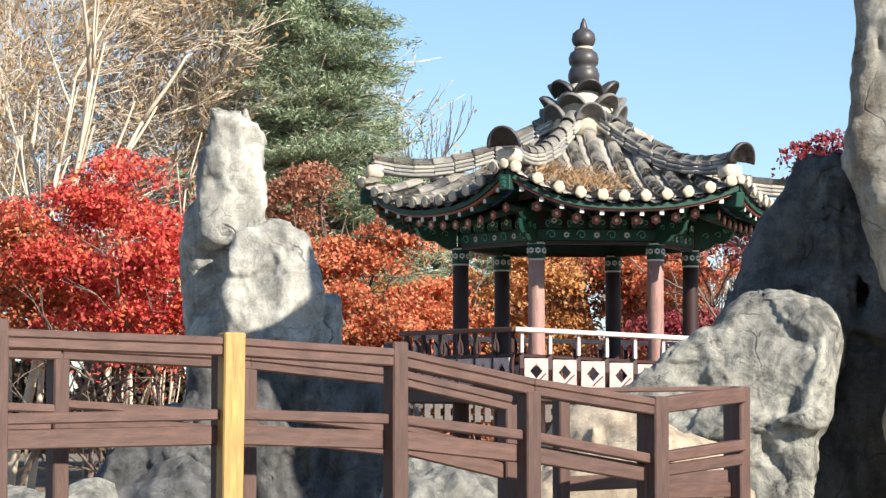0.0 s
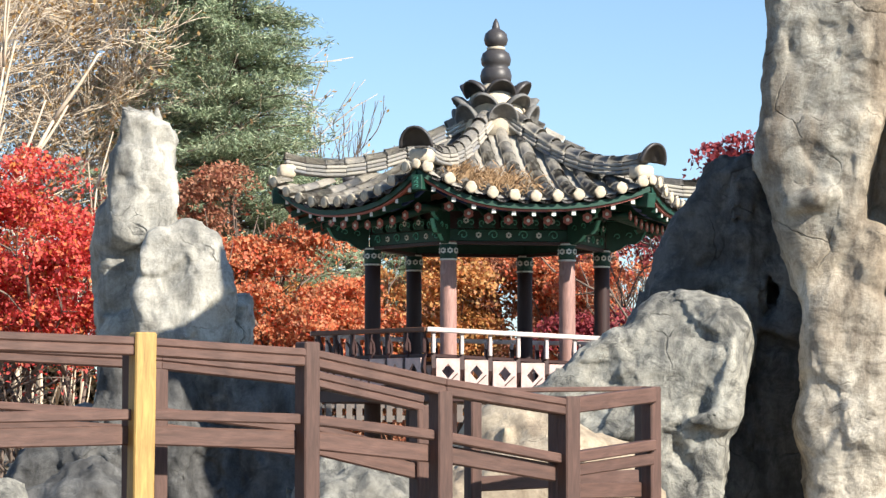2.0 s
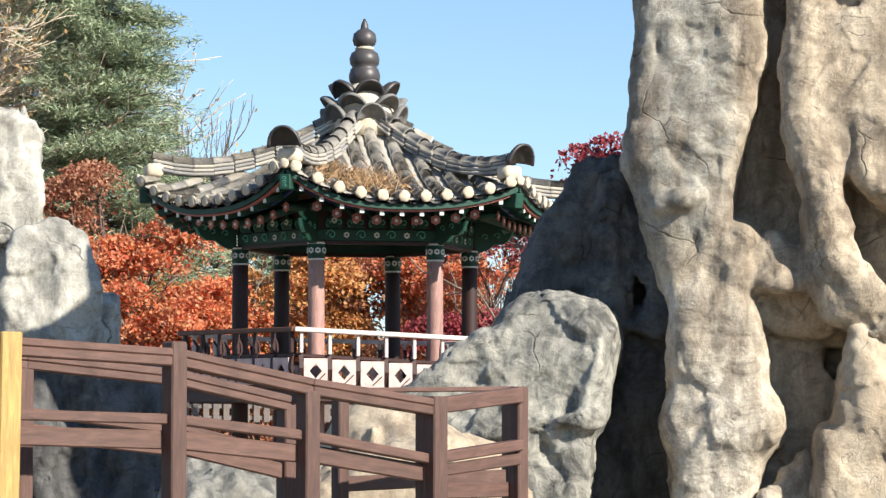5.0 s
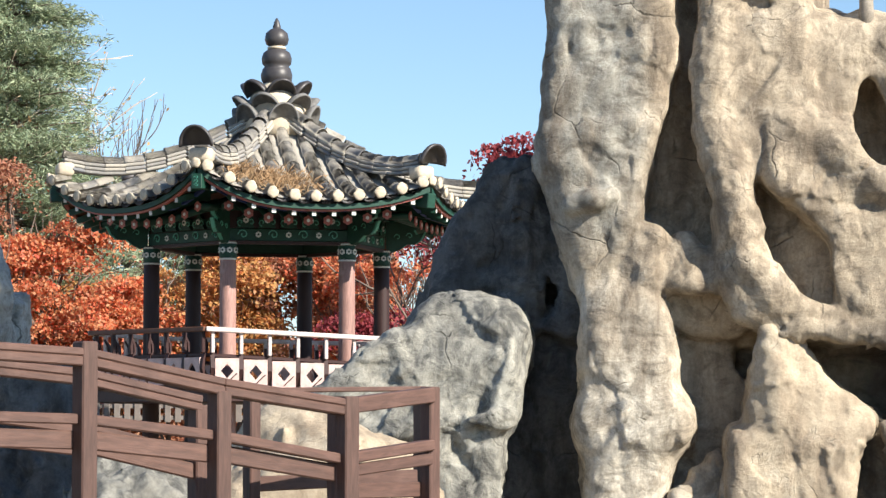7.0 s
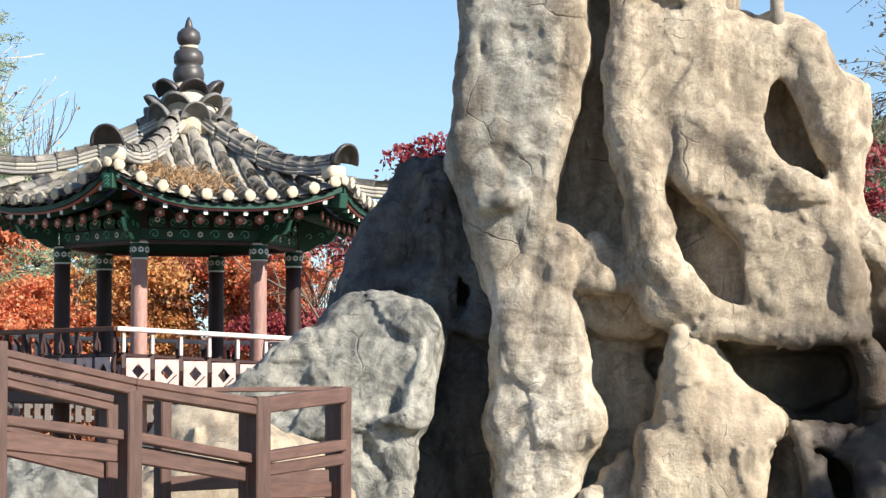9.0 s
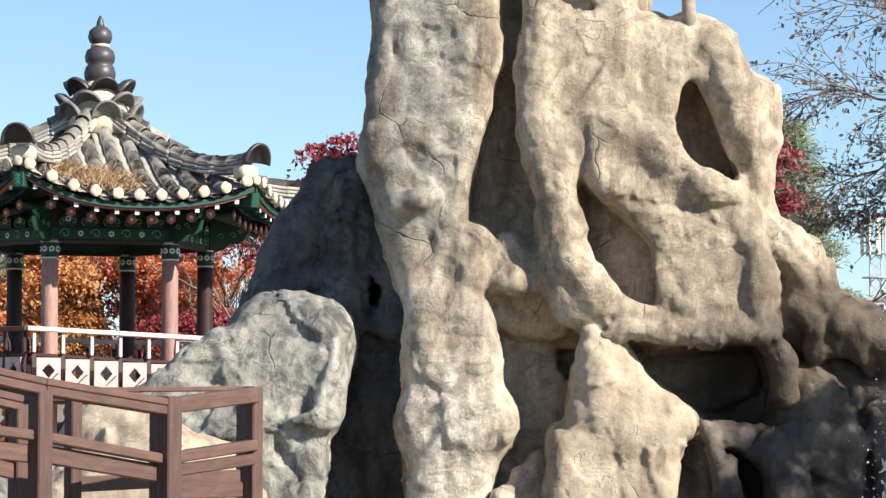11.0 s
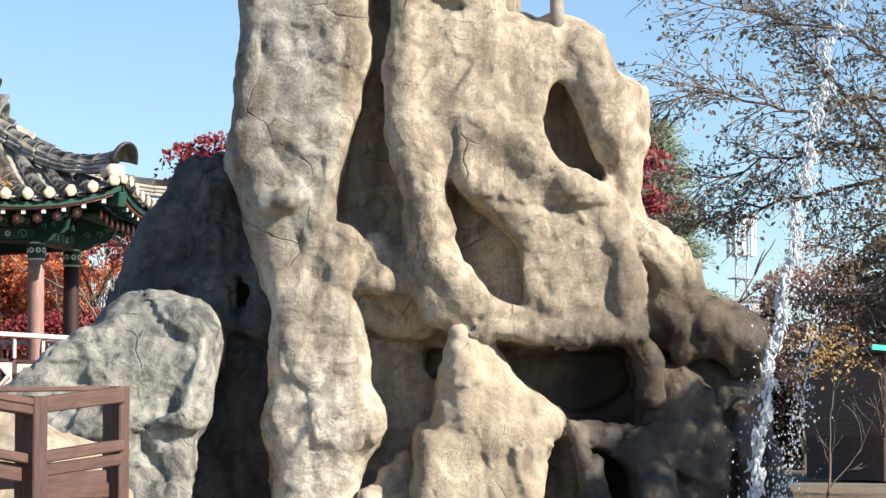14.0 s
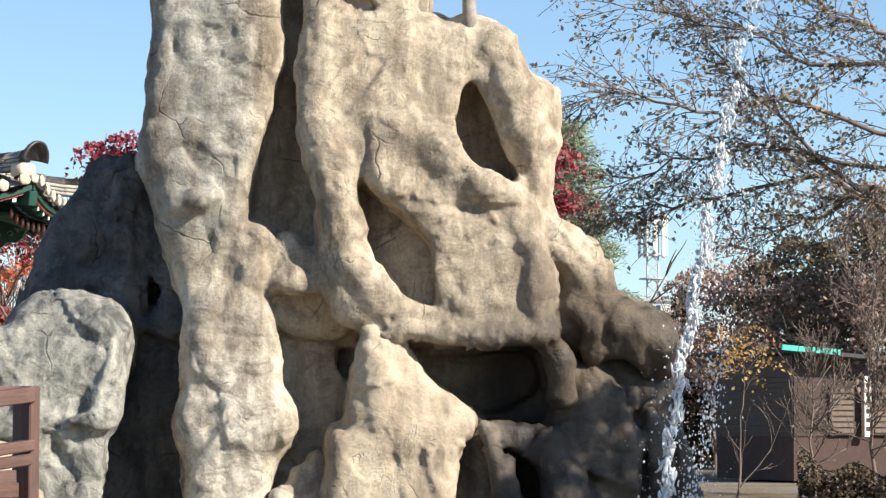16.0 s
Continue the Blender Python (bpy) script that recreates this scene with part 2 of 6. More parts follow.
def tile_mat():
    """Old roof tile: each piece its own grey, with pale lichen and dark weather stains."""
    m, n, l, b = mat("weathered_roof_tile", 0.8)
    oi = n.new("ShaderNodeObjectInfo")
    c = ramp(n, l, oi.outputs["Random"], [(0, (0.24, 0.23, 0.215)), (0.5, (0.36, 0.335, 0.29)), (0.85, (0.46, 0.42, 0.35)), (1, (0.18, 0.19, 0.21))])
    a = noisy(n, l, 6, 6, 0.7, "Generated")
    c = mix(n, l, ramp(n, l, a, [(0.5, (0, 0, 0)), (0.75, (0.7, 0.7, 0.7))]), c, (0.13, 0.12, 0.11))
    p = noisy(n, l, 11, 5, 0.7)
    c = mix(n, l, ramp(n, l, p, [(0.52, (0, 0, 0)), (0.7, (0.7, 0.7, 0.7))]), c, (0.5, 0.45, 0.36))
    l.new(c, b.inputs["Base Color"])
    bump(n, l, b, [(p, 0.4, 0.008)])
    return m


TILE = tile_mat()
# ---- stone ----
def lattice(p, seed):
    """Smooth value noise, -1 to 1, at points p of shape (n, 3)."""
    rng = np.random.RandomState(seed)
    tab = rng.uniform(-1, 1, 4096).astype(np.float32)
    i = np.floor(p).astype(np.int64)
    f = (p - i).astype(np.float32)
    f = f * f * (3 - 2 * f)
    out = 0
    for dx in (0, 1):
        for dy in (0, 1):
            for dz in (0, 1):
                h = ((i[:, 0] + dx) * 73856093 ^ (i[:, 1] + dy) * 19349663 ^ (i[:, 2] + dz) * 83492791) & 4095
                w = (f[:, 0] if dx else 1 - f[:, 0]) * (f[:, 1] if dy else 1 - f[:, 1]) * (f[:, 2] if dz else 1 - f[:, 2])
                out = out + w * tab[h]
    return out


def scoops(p, seed):
    """Distance from points p of shape (n, 3) to the nearest of the scattered seeds, one in each unit cell."""
    tab = np.random.RandomState(seed).uniform(0, 1, (4096, 3)).astype(np.float32)
    i = np.floor(p).astype(np.int64)
    best = np.full(len(p), 9.0, np.float32)
    q = p.astype(np.float32)
    for dx in (-1, 0, 1):
        for dy in (-1, 0, 1):
            for dz in (-1, 0, 1):
                a, b, c = i[:, 0] + dx, i[:, 1] + dy, i[:, 2] + dz
                h = (a * 73856093 ^ b * 19349663 ^ c * 83492791) & 4095
                t = tab[h]
                e = (q[:, 0] - a - t[:, 0]) ** 2 + (q[:, 1] - b - t[:, 1]) ** 2 + (q[:, 2] - c - t[:, 2]) ** 2
                best = np.minimum(best, e)
    return np.sqrt(best)


def plates(p, seed):
    """A level, -1 to 1, for each point of shape (n, 3): the same all over the cell of its nearest seed."""
    rng = np.random.RandomState(seed)
    tab, level = rng.uniform(0, 1, (4096, 3)).astype(np.float32), rng.uniform(-1, 1, 4096).astype(np.float32)
    i = np.floor(p).astype(np.int64)
    best, out = np.full(len(p), 9.0, np.float32), np.zeros(len(p), np.float32)
    for dx in (-1, 0, 1):
        for dy in (-1, 0, 1):
            for dz in (-1, 0, 1):
                a, b, c = i[:, 0] + dx, i[:, 1] + dy, i[:, 2] + dz
                h = (a * 73856093 ^ b * 19349663 ^ c * 83492791) & 4095
                e = (p[:, 0] - a - tab[h, 0]) ** 2 + (p[:, 1] - b - tab[h, 1]) ** 2 + (p[:, 2] - c - tab[h, 2]) ** 2
                near = e < best
                best = np.where(near, e, best)
                out = np.where(near, level[h], out)
    return out


class Stone:
    """A sculpted boulder: round-ended limbs melted together, hollows cut out, then roughened and meshed. Lengths in half metres."""

    def __init__(self, lo, hi, step):
        self.lo, self.step = np.array(lo, float), step
        self.n = [int((h - o) / step) + 1 for o, h in zip(lo, hi)]
        self.ax = [o + step * np.arange(k) for o, k in zip(lo, self.n)]
        self.d = np.full(self.n, 3.0, np.float32)

    def limb(self, a, b, ra, rb, k=0.3, cut=False, flat=1.0):
        a, b = np.array(a, float), np.array(b, float)
        r = max(ra, rb) + k + 0.25
        sl = []
        for i in range(3):
            rr = r * (flat if i == 1 else 1)
            lo, hi = min(a[i], b[i]) - rr, max(a[i], b[i]) + rr
            s0 = max(0, int((lo - self.lo[i]) / self.step))
            s1 = min(self.n[i], int((hi - self.lo[i]) / self.step) + 2)
            if s1 <= s0:
                return self
            sl.append(slice(s0, s1))
        x = self.ax[0][sl[0]][:, None, None].astype(np.float32)
        y = self.ax[1][sl[1]][None, :, None].astype(np.float32)
        z = self.ax[2][sl[2]][None, None, :].astype(np.float32)
        ba = b - a
        q = np.clip(((x - a[0]) * ba[0] + (y - a[1]) * ba[1] + (z - a[2]) * ba[2]) / max(1e-6, ba @ ba), 0, 1)
        e = np.sqrt((x - a[0] - q * ba[0]) ** 2 + ((y - a[1] - q * ba[1]) / flat) ** 2 + (z - a[2] - q * ba[2]) ** 2) - (ra + (rb - ra) * q)
        old = self.d[tuple(sl)]
        if cut:
            e = -e
            h = np.clip(0.5 - 0.5 * (old - e) / k, 0, 1)
            self.d[tuple(sl)] = old * (1 - h) + e * h + k * h * (1 - h)
        else:
            h = np.clip(0.5 + 0.5 * (old - e) / k, 0, 1)
            self.d[tuple(sl)] = old * (1 - h) + e * h - k * h * (1 - h)
        return self

    def cut(self, a, b, ra, rb, k=0.15, flat=1.0):
        return self.limb(a, b, ra, rb, k, True, flat)

    def wedge(self, poly, front, back=2.4, tilt=(0.0, 0.0), r=0.22, k=0.15, cut=False, sharp=9.0):
        """A block whose face is a convex outline in x and z, clockwise from its upper left; its front leans by tilt, its arrises are rounded by r."""
        c = np.mean(poly, 0)
        lo, hi = np.min(poly, 0) - 0.5 - k, np.max(poly, 0) + 0.5 + k
        sl = []
        for i, (u, v) in ((0, (lo[0], hi[0])), (2, (lo[1], hi[1]))):
            s0 = max(0, int((u - self.lo[i]) / self.step))
            sl.append(slice(s0, min(self.n[i], int((v - self.lo[i]) / self.step) + 2)))
        sl = (sl[0], slice(None), sl[1])
        x = self.ax[0][sl[0]][:, None].astype(np.float32)
        z = self.ax[2][sl[2]][None, :].astype(np.float32)
        y = self.ax[1][None, :, None].astype(np.float32)
        acc = 0
        for a, b in zip(poly, poly[1:] + poly[:1]):
            nx, nz = -(b[1] - a[1]), b[0] - a[0]
            q = math.hypot(nx, nz)
            acc = acc + np.exp(np.clip(sharp * ((x - a[0]) * nx + (z - a[1]) * nz) / q, -60, 40))
        p = (np.log(acc + 1e-9) / sharp)[:, None, :] + r
        plane = (front + tilt[0] * (x - c[0]) + tilt[1] * (z - c[1]))[:, None, :]
        f = (y - plane if cut else np.maximum(plane - y, y - back)) + r
        e = np.sqrt(np.maximum(p, 0) ** 2 + np.maximum(f, 0) ** 2) + np.minimum(np.maximum(p, f), 0) - r
        old = self.d[sl]
        if cut:
            e = -e
            h = np.clip(0.5 - 0.5 * (old - e) / k, 0, 1)
            self.d[sl] = old * (1 - h) + e * h + k * h * (1 - h)
        else:
            h = np.clip(0.5 + 0.5 * (old - e) / k, 0, 1)
            self.d[sl] = old * (1 - h) + e * h - k * h * (1 - h)
        return self

    def hollow(self, poly, floor, tilt=(0.0, 0.0), r=0.1, k=0.1, sharp=9.0):
        return self.wedge(poly, floor, 0, tilt, r, k, True, sharp)

    def vein(self, pts, k=0.15):
        """A run of limbs through (x, y, z, radius) stations."""
        for a, b in zip(pts, pts[1:]):
            self.limb(a[:3], b[:3], a[3], b[3], k)
        return self

    def mesh(self, name, material, seed=1, rough=0.16, scale=0.5, scoop=1.0, grit=1.0, swell=0.03):
        near = np.abs(self.d) < 0.6
        idx = np.argwhere(near)
        p = idx * self.step + self.lo
        w = p * (1.0, 1.0, 0.75)
        v = 0.4 * lattice(w * 0.9, seed) + 0.24 * lattice(w * 2.1 + 7, seed + 1) + 0.12 * lattice(w * 4.7, seed + 2)
        fold = np.abs(lattice(w * 1.4 + 3, seed + 3))
        v = v - 0.4 * (0.35 - fold) * (fold < 0.35) + 0.05 * lattice(w * 9.5, seed + 4)
        warp = np.stack([lattice(w * 1.1 + 20, seed + 5), lattice(w * 1.1 + 40, seed + 6), lattice(w * 1.1 + 60, seed + 7)], 1)
        v = v + 1.15 * scoop * (0.5 - scoops((w + 0.5 * warp) * (0.95, 0.95, 0.6), seed + 8))  # scooped flanks between sharp edges
        v = v + 0.6 * scoop * (0.5 - scoops((w + 0.4 * warp) * (2.1, 2.1, 1.3), seed + 9))
        v = v + 0.34 * scoop * (0.5 - scoops((w + 0.3 * warp) * (4.6, 4.6, 3.4), seed + 14))
        v = v + 0.22 * grit * np.abs(lattice((w + 0.25 * warp) * (2.6, 2.6, 5.5) + 17, seed + 15)) + 0.16 * grit * np.abs(lattice(w * (9, 9, 12), seed + 16))
        crease = np.abs(lattice((w + 0.4 * warp) * 1.25 + 11, seed + 10))
        v = v + 0.22 * np.maximum(0, 0.06 - crease) / 0.06
        fine = np.abs(lattice((w + 0.2 * warp) * 3.4 + 31, seed + 12))
        v = v - grit * 0.22 * np.maximum(0, 0.22 - fine) / 0.22 + grit * 0.16 * lattice(w * 7.3 + 5, seed + 13)
        v = v + 0.3 * plates((w + 0.45 * warp) * (0.75, 0.75, 1.1), seed + 17) + 0.14 * plates((w + 0.3 * warp) * (2.0, 2.0, 2.6), seed + 18)
        d = self.d.copy() - swell
        d[near] += rough * (v - v.mean())
        for s in ((0, slice(None), slice(None)), (-1, slice(None), slice(None)), (slice(None), 0, slice(None)), (slice(None), -1, slice(None)), (slice(None), slice(None), 0), (slice(None), slice(None), -1)):
            d[s] = np.maximum(d[s], 0.02)
        neg = d < 0
        c = neg[:-1, :-1, :-1]
        cnt = np.zeros(c.shape, np.int8)
        for i in (0, 1):
            for j in (0, 1):
                for k in (0, 1):
                    cnt += neg[i:i + c.shape[0], j:j + c.shape[1], k:k + c.shape[2]]
        cells = np.argwhere((cnt > 0) & (cnt < 8))
        ids = np.full(c.shape, -1, np.int64)
        ids[tuple(cells.T)] = np.arange(len(cells))
        acc = np.zeros((len(cells), 3))
        num = np.zeros(len(cells))
        corners = [(i, j, k) for i in (0, 1) for j in (0, 1) for k in (0, 1)]
        for u in corners:
            for axis in range(3):
                if u[axis]:
                    continue
                t = list(u)
                t[axis] = 1
                d0 = d[tuple((cells + u).T)]
                d1 = d[tuple((cells + t).T)]
                hit = (d0 < 0) != (d1 < 0)
                f = np.where(hit, d0 / np.where(hit, d0 - d1, 1), 0)
                pt = np.array(u, float) + f[:, None] * (np.array(t) - np.array(u))
                acc += np.where(hit[:, None], pt, 0)
                num += hit
        verts = ((cells + acc / num[:, None]) * self.step + self.lo) * scale
        quads = []
        for axis in range(3):
            o1, o2 = [np.eye(3, dtype=int)[(axis + q) % 3] for q in (1, 2)]
            e = np.eye(3, dtype=int)[axis]
            sl0 = tuple(slice(1 if not e[i] else 0, -1) for i in range(3))
            sl1 = tuple(slice(1, -1) if not e[i] else slice(1, None) for i in range(3))
            a, b = neg[sl0], neg[sl1]
            cr = np.argwhere(a != b)
            off = np.array([0 if e[i] else 1 for i in range(3)])
            g = cr + off
            flip = a[tuple(cr.T)]
            q = np.stack([ids[tuple((g - o1 - o2).T)], ids[tuple((g - o2).T)], ids[tuple(g.T)], ids[tuple((g - o1).T)]], 1)
            q[~flip] = q[~flip][:, ::-1]
            quads.append(q)
        quads = np.concatenate(quads)
        quads = quads[(quads >= 0).all(1)]
        me = bpy.data.meshes.new(name)
        me.vertices.add(len(verts))
        me.vertices.foreach_set("co", verts.astype(np.float32).ravel())
        me.loops.add(len(quads) * 4)
        me.loops.foreach_set("vertex_index", quads.ravel().astype(np.int32))
        me.polygons.add(len(quads))
        me.polygons.foreach_set("loop_start", np.arange(0, len(quads) * 4, 4, dtype=np.int32))
        me.polygons.foreach_set("use_smooth", np.ones(len(quads), bool))
        me.update()
        me.validate()
        me.materials.append(material)
        return me


def great_rock():
    s = Stone((-3.7, -2.9, -0.3), (7.5, 3.4, 16.0), 0.058)
    # core behind everything
    s.limb((-1.3, 1.9, 0), (-1.2, 1.9, 14.6), 1.5, 1.2, 0.4)
    s.limb((1.0, 1.9, 0), (0.9, 1.9, 14.0), 1.6, 1.2, 0.4)
    s.limb((3.0, 1.8, 0), (2.9, 1.5, 8.9), 1.6, 1.1, 0.4)
    s.limb((5.2, 1.6, 0), (4.7, 1.4, 5.0), 1.3, 0.9, 0.5)
    s.wedge([(-1.2, 15.5), (0.6, 15.5), (0.9, 6.0), (-1.7, 6.0)], 0.2)
    s.wedge([(-0.8, 5.8), (0.9, 5.8), (0.9, 0), (-0.8, 0)], -0.05, tilt=(0, 0.1))
    s.wedge([(0.4, 4.9), (6.4, 4.7), (6.9, 0), (0.4, 0)], 0.3, tilt=(0, 0.08))
    # tall pillar, course by course
    s.wedge([(-2.9, 15.6), (-0.5, 15.6), (-0.6, 9.4), (-2.68, 9.4)], -0.95, tilt=(-0.12, 0), r=0.3)
    s.wedge([(-2.68, 9.9), (-0.58, 9.9), (-0.76, 8.4), (-2.92, 8.2)], -1.0, tilt=(-0.14, 0), r=0.3)
    s.wedge([(-2.93, 8.33), (-0.76, 8.6), (-1.0, 7.5), (-2.98, 7.4)], -1.14, tilt=(-0.14, 0.05), r=0.28, k=0.08)
    s.wedge([(-2.98, 7.7), (-1.0, 7.7), (-1.22, 6.4), (-2.45, 6.1)], -1.1, tilt=(-0.2, -0.05), r=0.3)
    s.wedge([(-2.5, 6.5), (-1.2, 6.6), (-0.92, 6.2), (-0.98, 5.2), (-2.15, 5.0)], -1.05, tilt=(-0.15, -0.06), r=0.3)
    s.wedge([(-2.15, 5.4), (-1.1, 5.55), (-0.62, 4.95), (-0.5, 4.2), (-0.45, 3.4), (-2.12, 3.4)], -1.28, tilt=(-0.1, 0.06), r=0.34)
    s.wedge([(-2.18, 3.55), (-0.46, 3.6), (-0.2, 3.15), (-0.32, 2.5), (-2.0, 2.3), (-2.38, 2.9)], -1.46, tilt=(-0.1, 0.1), r=0.36)
    s.wedge([(-2.3, 2.9), (-0.32, 2.8), (-0.55, 2.1), (-0.95, 0), (-2.3, 0), (-2.15, 1.9)], -1.36, tilt=(-0.1, 0), r=0.34)
    # grey weathered flank with its scoops and knobs
    s.hollow([(-2.62, 10.1), (-2.2, 10.3), (-2.12, 9.2), (-2.5, 8.95)], -0.62, r=0.12, k=0.15)
    s.hollow([(-2.4, 11.6), (-2.1, 11.6), (-2.08, 10.2), (-2.3, 10.2)], -0.62, r=0.1, k=0.12)
    s.limb((-2.2, -0.85, 9.6), (-2.35, -0.8, 9.35), 0.09, 0.06, 0.08)
    s.limb((-2.62, -0.7, 9.5), (-2.6, -0.7, 9.48), 0.08, 0.08, 0.06)
    s.limb((-2.1, -0.85, 10.1), (-2.25, -0.85, 9.85), 0.12, 0.07, 0.08)
    s.vein([(-2.35, -1.1, 6.85, 0.08), (-1.95, -1.2, 6.95, 0.1), (-1.6, -1.2, 7.05, 0.06)], 0.1)
    # upper face
    s.wedge([(0.08, 15.2), (1.75, 15.2), (1.9, 10.2), (2.0, 8.3), (-0.05, 8.3), (-0.05, 9.5)], -1.12, tilt=(0.08, 0.02), r=0.2)
    s.wedge([(1.5, 10.3), (3.1, 10.27), (3.45, 10.12), (3.85, 9.65), (4.25, 9.15), (4.44, 8.55), (4.32, 7.5), (4.15, 7.1), (3.2, 7.2), (1.5, 8.2)], -0.82, tilt=(0.12, 0.05), r=0.4)
    s.limb((0.2, -0.85, 15), (0.15, -0.95, 9.0), 0.2, 0.22, 0.2)
    s.hollow([(0.3, 10.75), (1.2, 10.65), (1.5, 10.3), (0.5, 10.2)], -0.95, r=0.06, k=0.08)
    s.cut((2.5, -0.8, 10.4), (2.6, 1.5, 10.42), 0.2, 0.2, 0.3)
    # the swelling below its crease
    s.wedge([(-0.1, 8.55), (1.2, 8.62), (2.6, 8.4), (3.6, 7.4), (4.0, 6.6), (3.3, 6.2), (0.9, 6.2), (0.45, 6.7), (0.08, 7.5)], -1.26, tilt=(0.05, 0.1), r=0.2, k=0.06)
    s.vein([(1.5, -0.95, 8.1, 0.35), (2.4, -1.05, 7.75, 0.36), (3.2, -1.1, 7.2, 0.34), (3.8, -1.05, 6.7, 0.3)], 0.3)
    s.vein([(1.45, -1.05, 8.1, 0.3), (1.35, -1.1, 7.4, 0.34), (1.9, -1.15, 6.8, 0.3)], 0.3)
    # middle face down to the ledge
    s.wedge([(0.4, 6.7), (4.0, 6.8), (4.25, 5.6), (4.3, 4.5), (1.1, 4.52), (0.45, 4.85)], -1.38, tilt=(0.02, 0.03), r=0.2)
    s.hollow([(0.62, 7.75), (1.3, 7.1), (2.25, 6.4), (2.28, 5.0), (1.55, 4.85), (0.9, 6.2)], -0.5, tilt=(-0.3, 0.1), r=0.08, k=0.08, sharp=22)
    # belly beside the trunk, and what it overhangs
    s.wedge([(-1.3, 6.42), (-0.9, 6.3), (-0.4, 6.42), (0.45, 6.6), (0.55, 5.45), (-1.15, 5.4)], -1.0, tilt=(-0.16, 0.2), r=0.1)
    s.wedge([(-0.75, 5.7), (0.6, 5.7), (0.75, 4.55), (-0.55, 4.6)], -0.5, tilt=(-0.1, -0.25), r=0.15, k=0.12)
    s.vein([(-0.92, -1.0, 6.3, 0.08), (-0.98, -1.1, 5.6, 0.1)], 0.1)
    s.vein([(-0.4, -0.88, 6.2, 0.1), (-0.3, -1.0, 5.55, 0.12)], 0.2)
    # shoulder ridge that runs down into the long trunk
    s.vein([(0.16, -0.98, 9.2, 0.24), (0.16, -1.08, 8.2, 0.24), (0.3, -1.2, 7.7, 0.22), (0.48, -1.34, 7.3, 0.2)], 0.2)
    s.vein([(0.48, -1.3, 7.4, 0.2), (0.62, -1.34, 6.5, 0.24), (0.82, -1.36, 5.8, 0.28), (1.2, -1.32, 5.25, 0.3), (1.7, -1.26, 4.9, 0.24), (2.3, -1.22, 4.72, 0.2)], 0.2)
    s.vein([(0.42, -1.05, 6.6, 0.2), (0.55, -1.15, 5.6, 0.26), (0.85, -1.2, 5.0, 0.28)], 0.15)
    # eye-shaped hollow, and the bowed rim that shades it
    s.hollow([(2.7, 9.3), (3.05, 9.28), (3.52, 8.25), (3.85, 7.4), (3.68, 7.12), (3.15, 7.32), (2.68, 7.66), (2.42, 8.1), (2.48, 8.65)], 0.15, tilt=(0.3, 0), r=0.08, k=0.06, sharp=22)
    s.vein([(3.35, -0.65, 9.7, 0.34), (3.72, -0.8, 8.9, 0.3), (3.92, -0.85, 8.1, 0.26), (4.08, -0.85, 7.4, 0.22)], 0.2)
    s.hollow([(3.72, 7.85), (3.92, 7.75), (3.88, 7.35), (3.72, 7.4)], -0.85, r=0.06, k=0.08)
    s.vein([(4.15, -0.45, 8.9, 0.22), (4.2, -0.55, 8.0, 0.2), (4.1, -0.75, 7.2, 0.2), (4.25, -0.75, 6.75, 0.2)], 0.2)
    # neck and the folded trunk that falls to the far side
    s.wedge([(3.3, 7.6), (4.28, 7.6), (4.34, 6.8), (4.8, 6.52), (3.9, 6.0), (3.4, 6.4)], -0.7, tilt=(0.1, 0), r=0.2)
    s.wedge([(3.7, 6.7), (4.8, 6.52), (5.15, 6.38), (5.4, 6.0), (5.46, 5.4), (5.3, 4.5), (4.0, 4.5)], -0.72, tilt=(0.18, 0), r=0.28)
    for i, (dx, dz) in enumerate(((0.0, 0.0), (0.16, 0.13), (-0.13, -0.17), (0.3, 0.24))):
        s.vein([(3.85 + dx, -0.98 + 0.05 * i, 6.62 + dz * 0.6, 0.12), (4.4 + dx, -0.95 + 0.05 * i, 6.12 + dz, 0.15), (4.9 + dx, -0.82 + 0.05 * i, 5.55 + dz, 0.13), (5.05 + dx, -0.75 + 0.05 * i, 5.0 + dz, 0.1)], 0.05)
    s.hollow([(4.05, 6.2), (4.5, 5.9), (4.75, 5.4), (4.5, 4.9), (4.3, 5.2)], -0.5, r=0.1, k=0.2)
    s.vein([(3.95, -1.25, 6.2, 0.2), (4.08, -1.34, 5.4, 0.22), (4.12, -1.38, 4.6, 0.2), (4.45, -1.1, 4.1, 0.18), (4.5, -0.9, 3.5, 0.15)], 0.18)
    # snout over the water, in ragged strands
    s.wedge([(4.9, 5.5), (5.97, 5.22), (6.45, 4.92), (6.66, 4.55), (6.55, 4.25), (4.9, 4.3)], -0.55, tilt=(0.1, 0), r=0.25)
    for x, z, e in ((4.75, 5.1, 0.9), (5.15, 5.15, 0.8), (5.6, 4.95, 0.95), (6.0, 4.8, 0.8)):
        s.vein([(x, -0.75, z, 0.16), (x + 0.3, -0.85, z - 0.35, 0.17), (x + 0.35, -0.72, z - e, 0.08)], 0.08)
    # the ledge's ragged lip, its socket, and the caves under it
    s.vein([(1.5, -1.4, 4.68, 0.16), (2.4, -1.46, 4.58, 0.15), (3.4, -1.48, 4.56, 0.16), (4.0, -1.42, 4.58, 0.18)], 0.1)
    rng = random.Random(41)
    for i in range(16):
        x = 1.35 + 0.17 * i + rng.uniform(-0.05, 0.05)
        s.limb((x, -1.42, 4.55), (x + rng.uniform(-0.05, 0.05), -1.4, 4.48 - rng.uniform(0.0, 0.1)), 0.1, 0.04, 0.05)
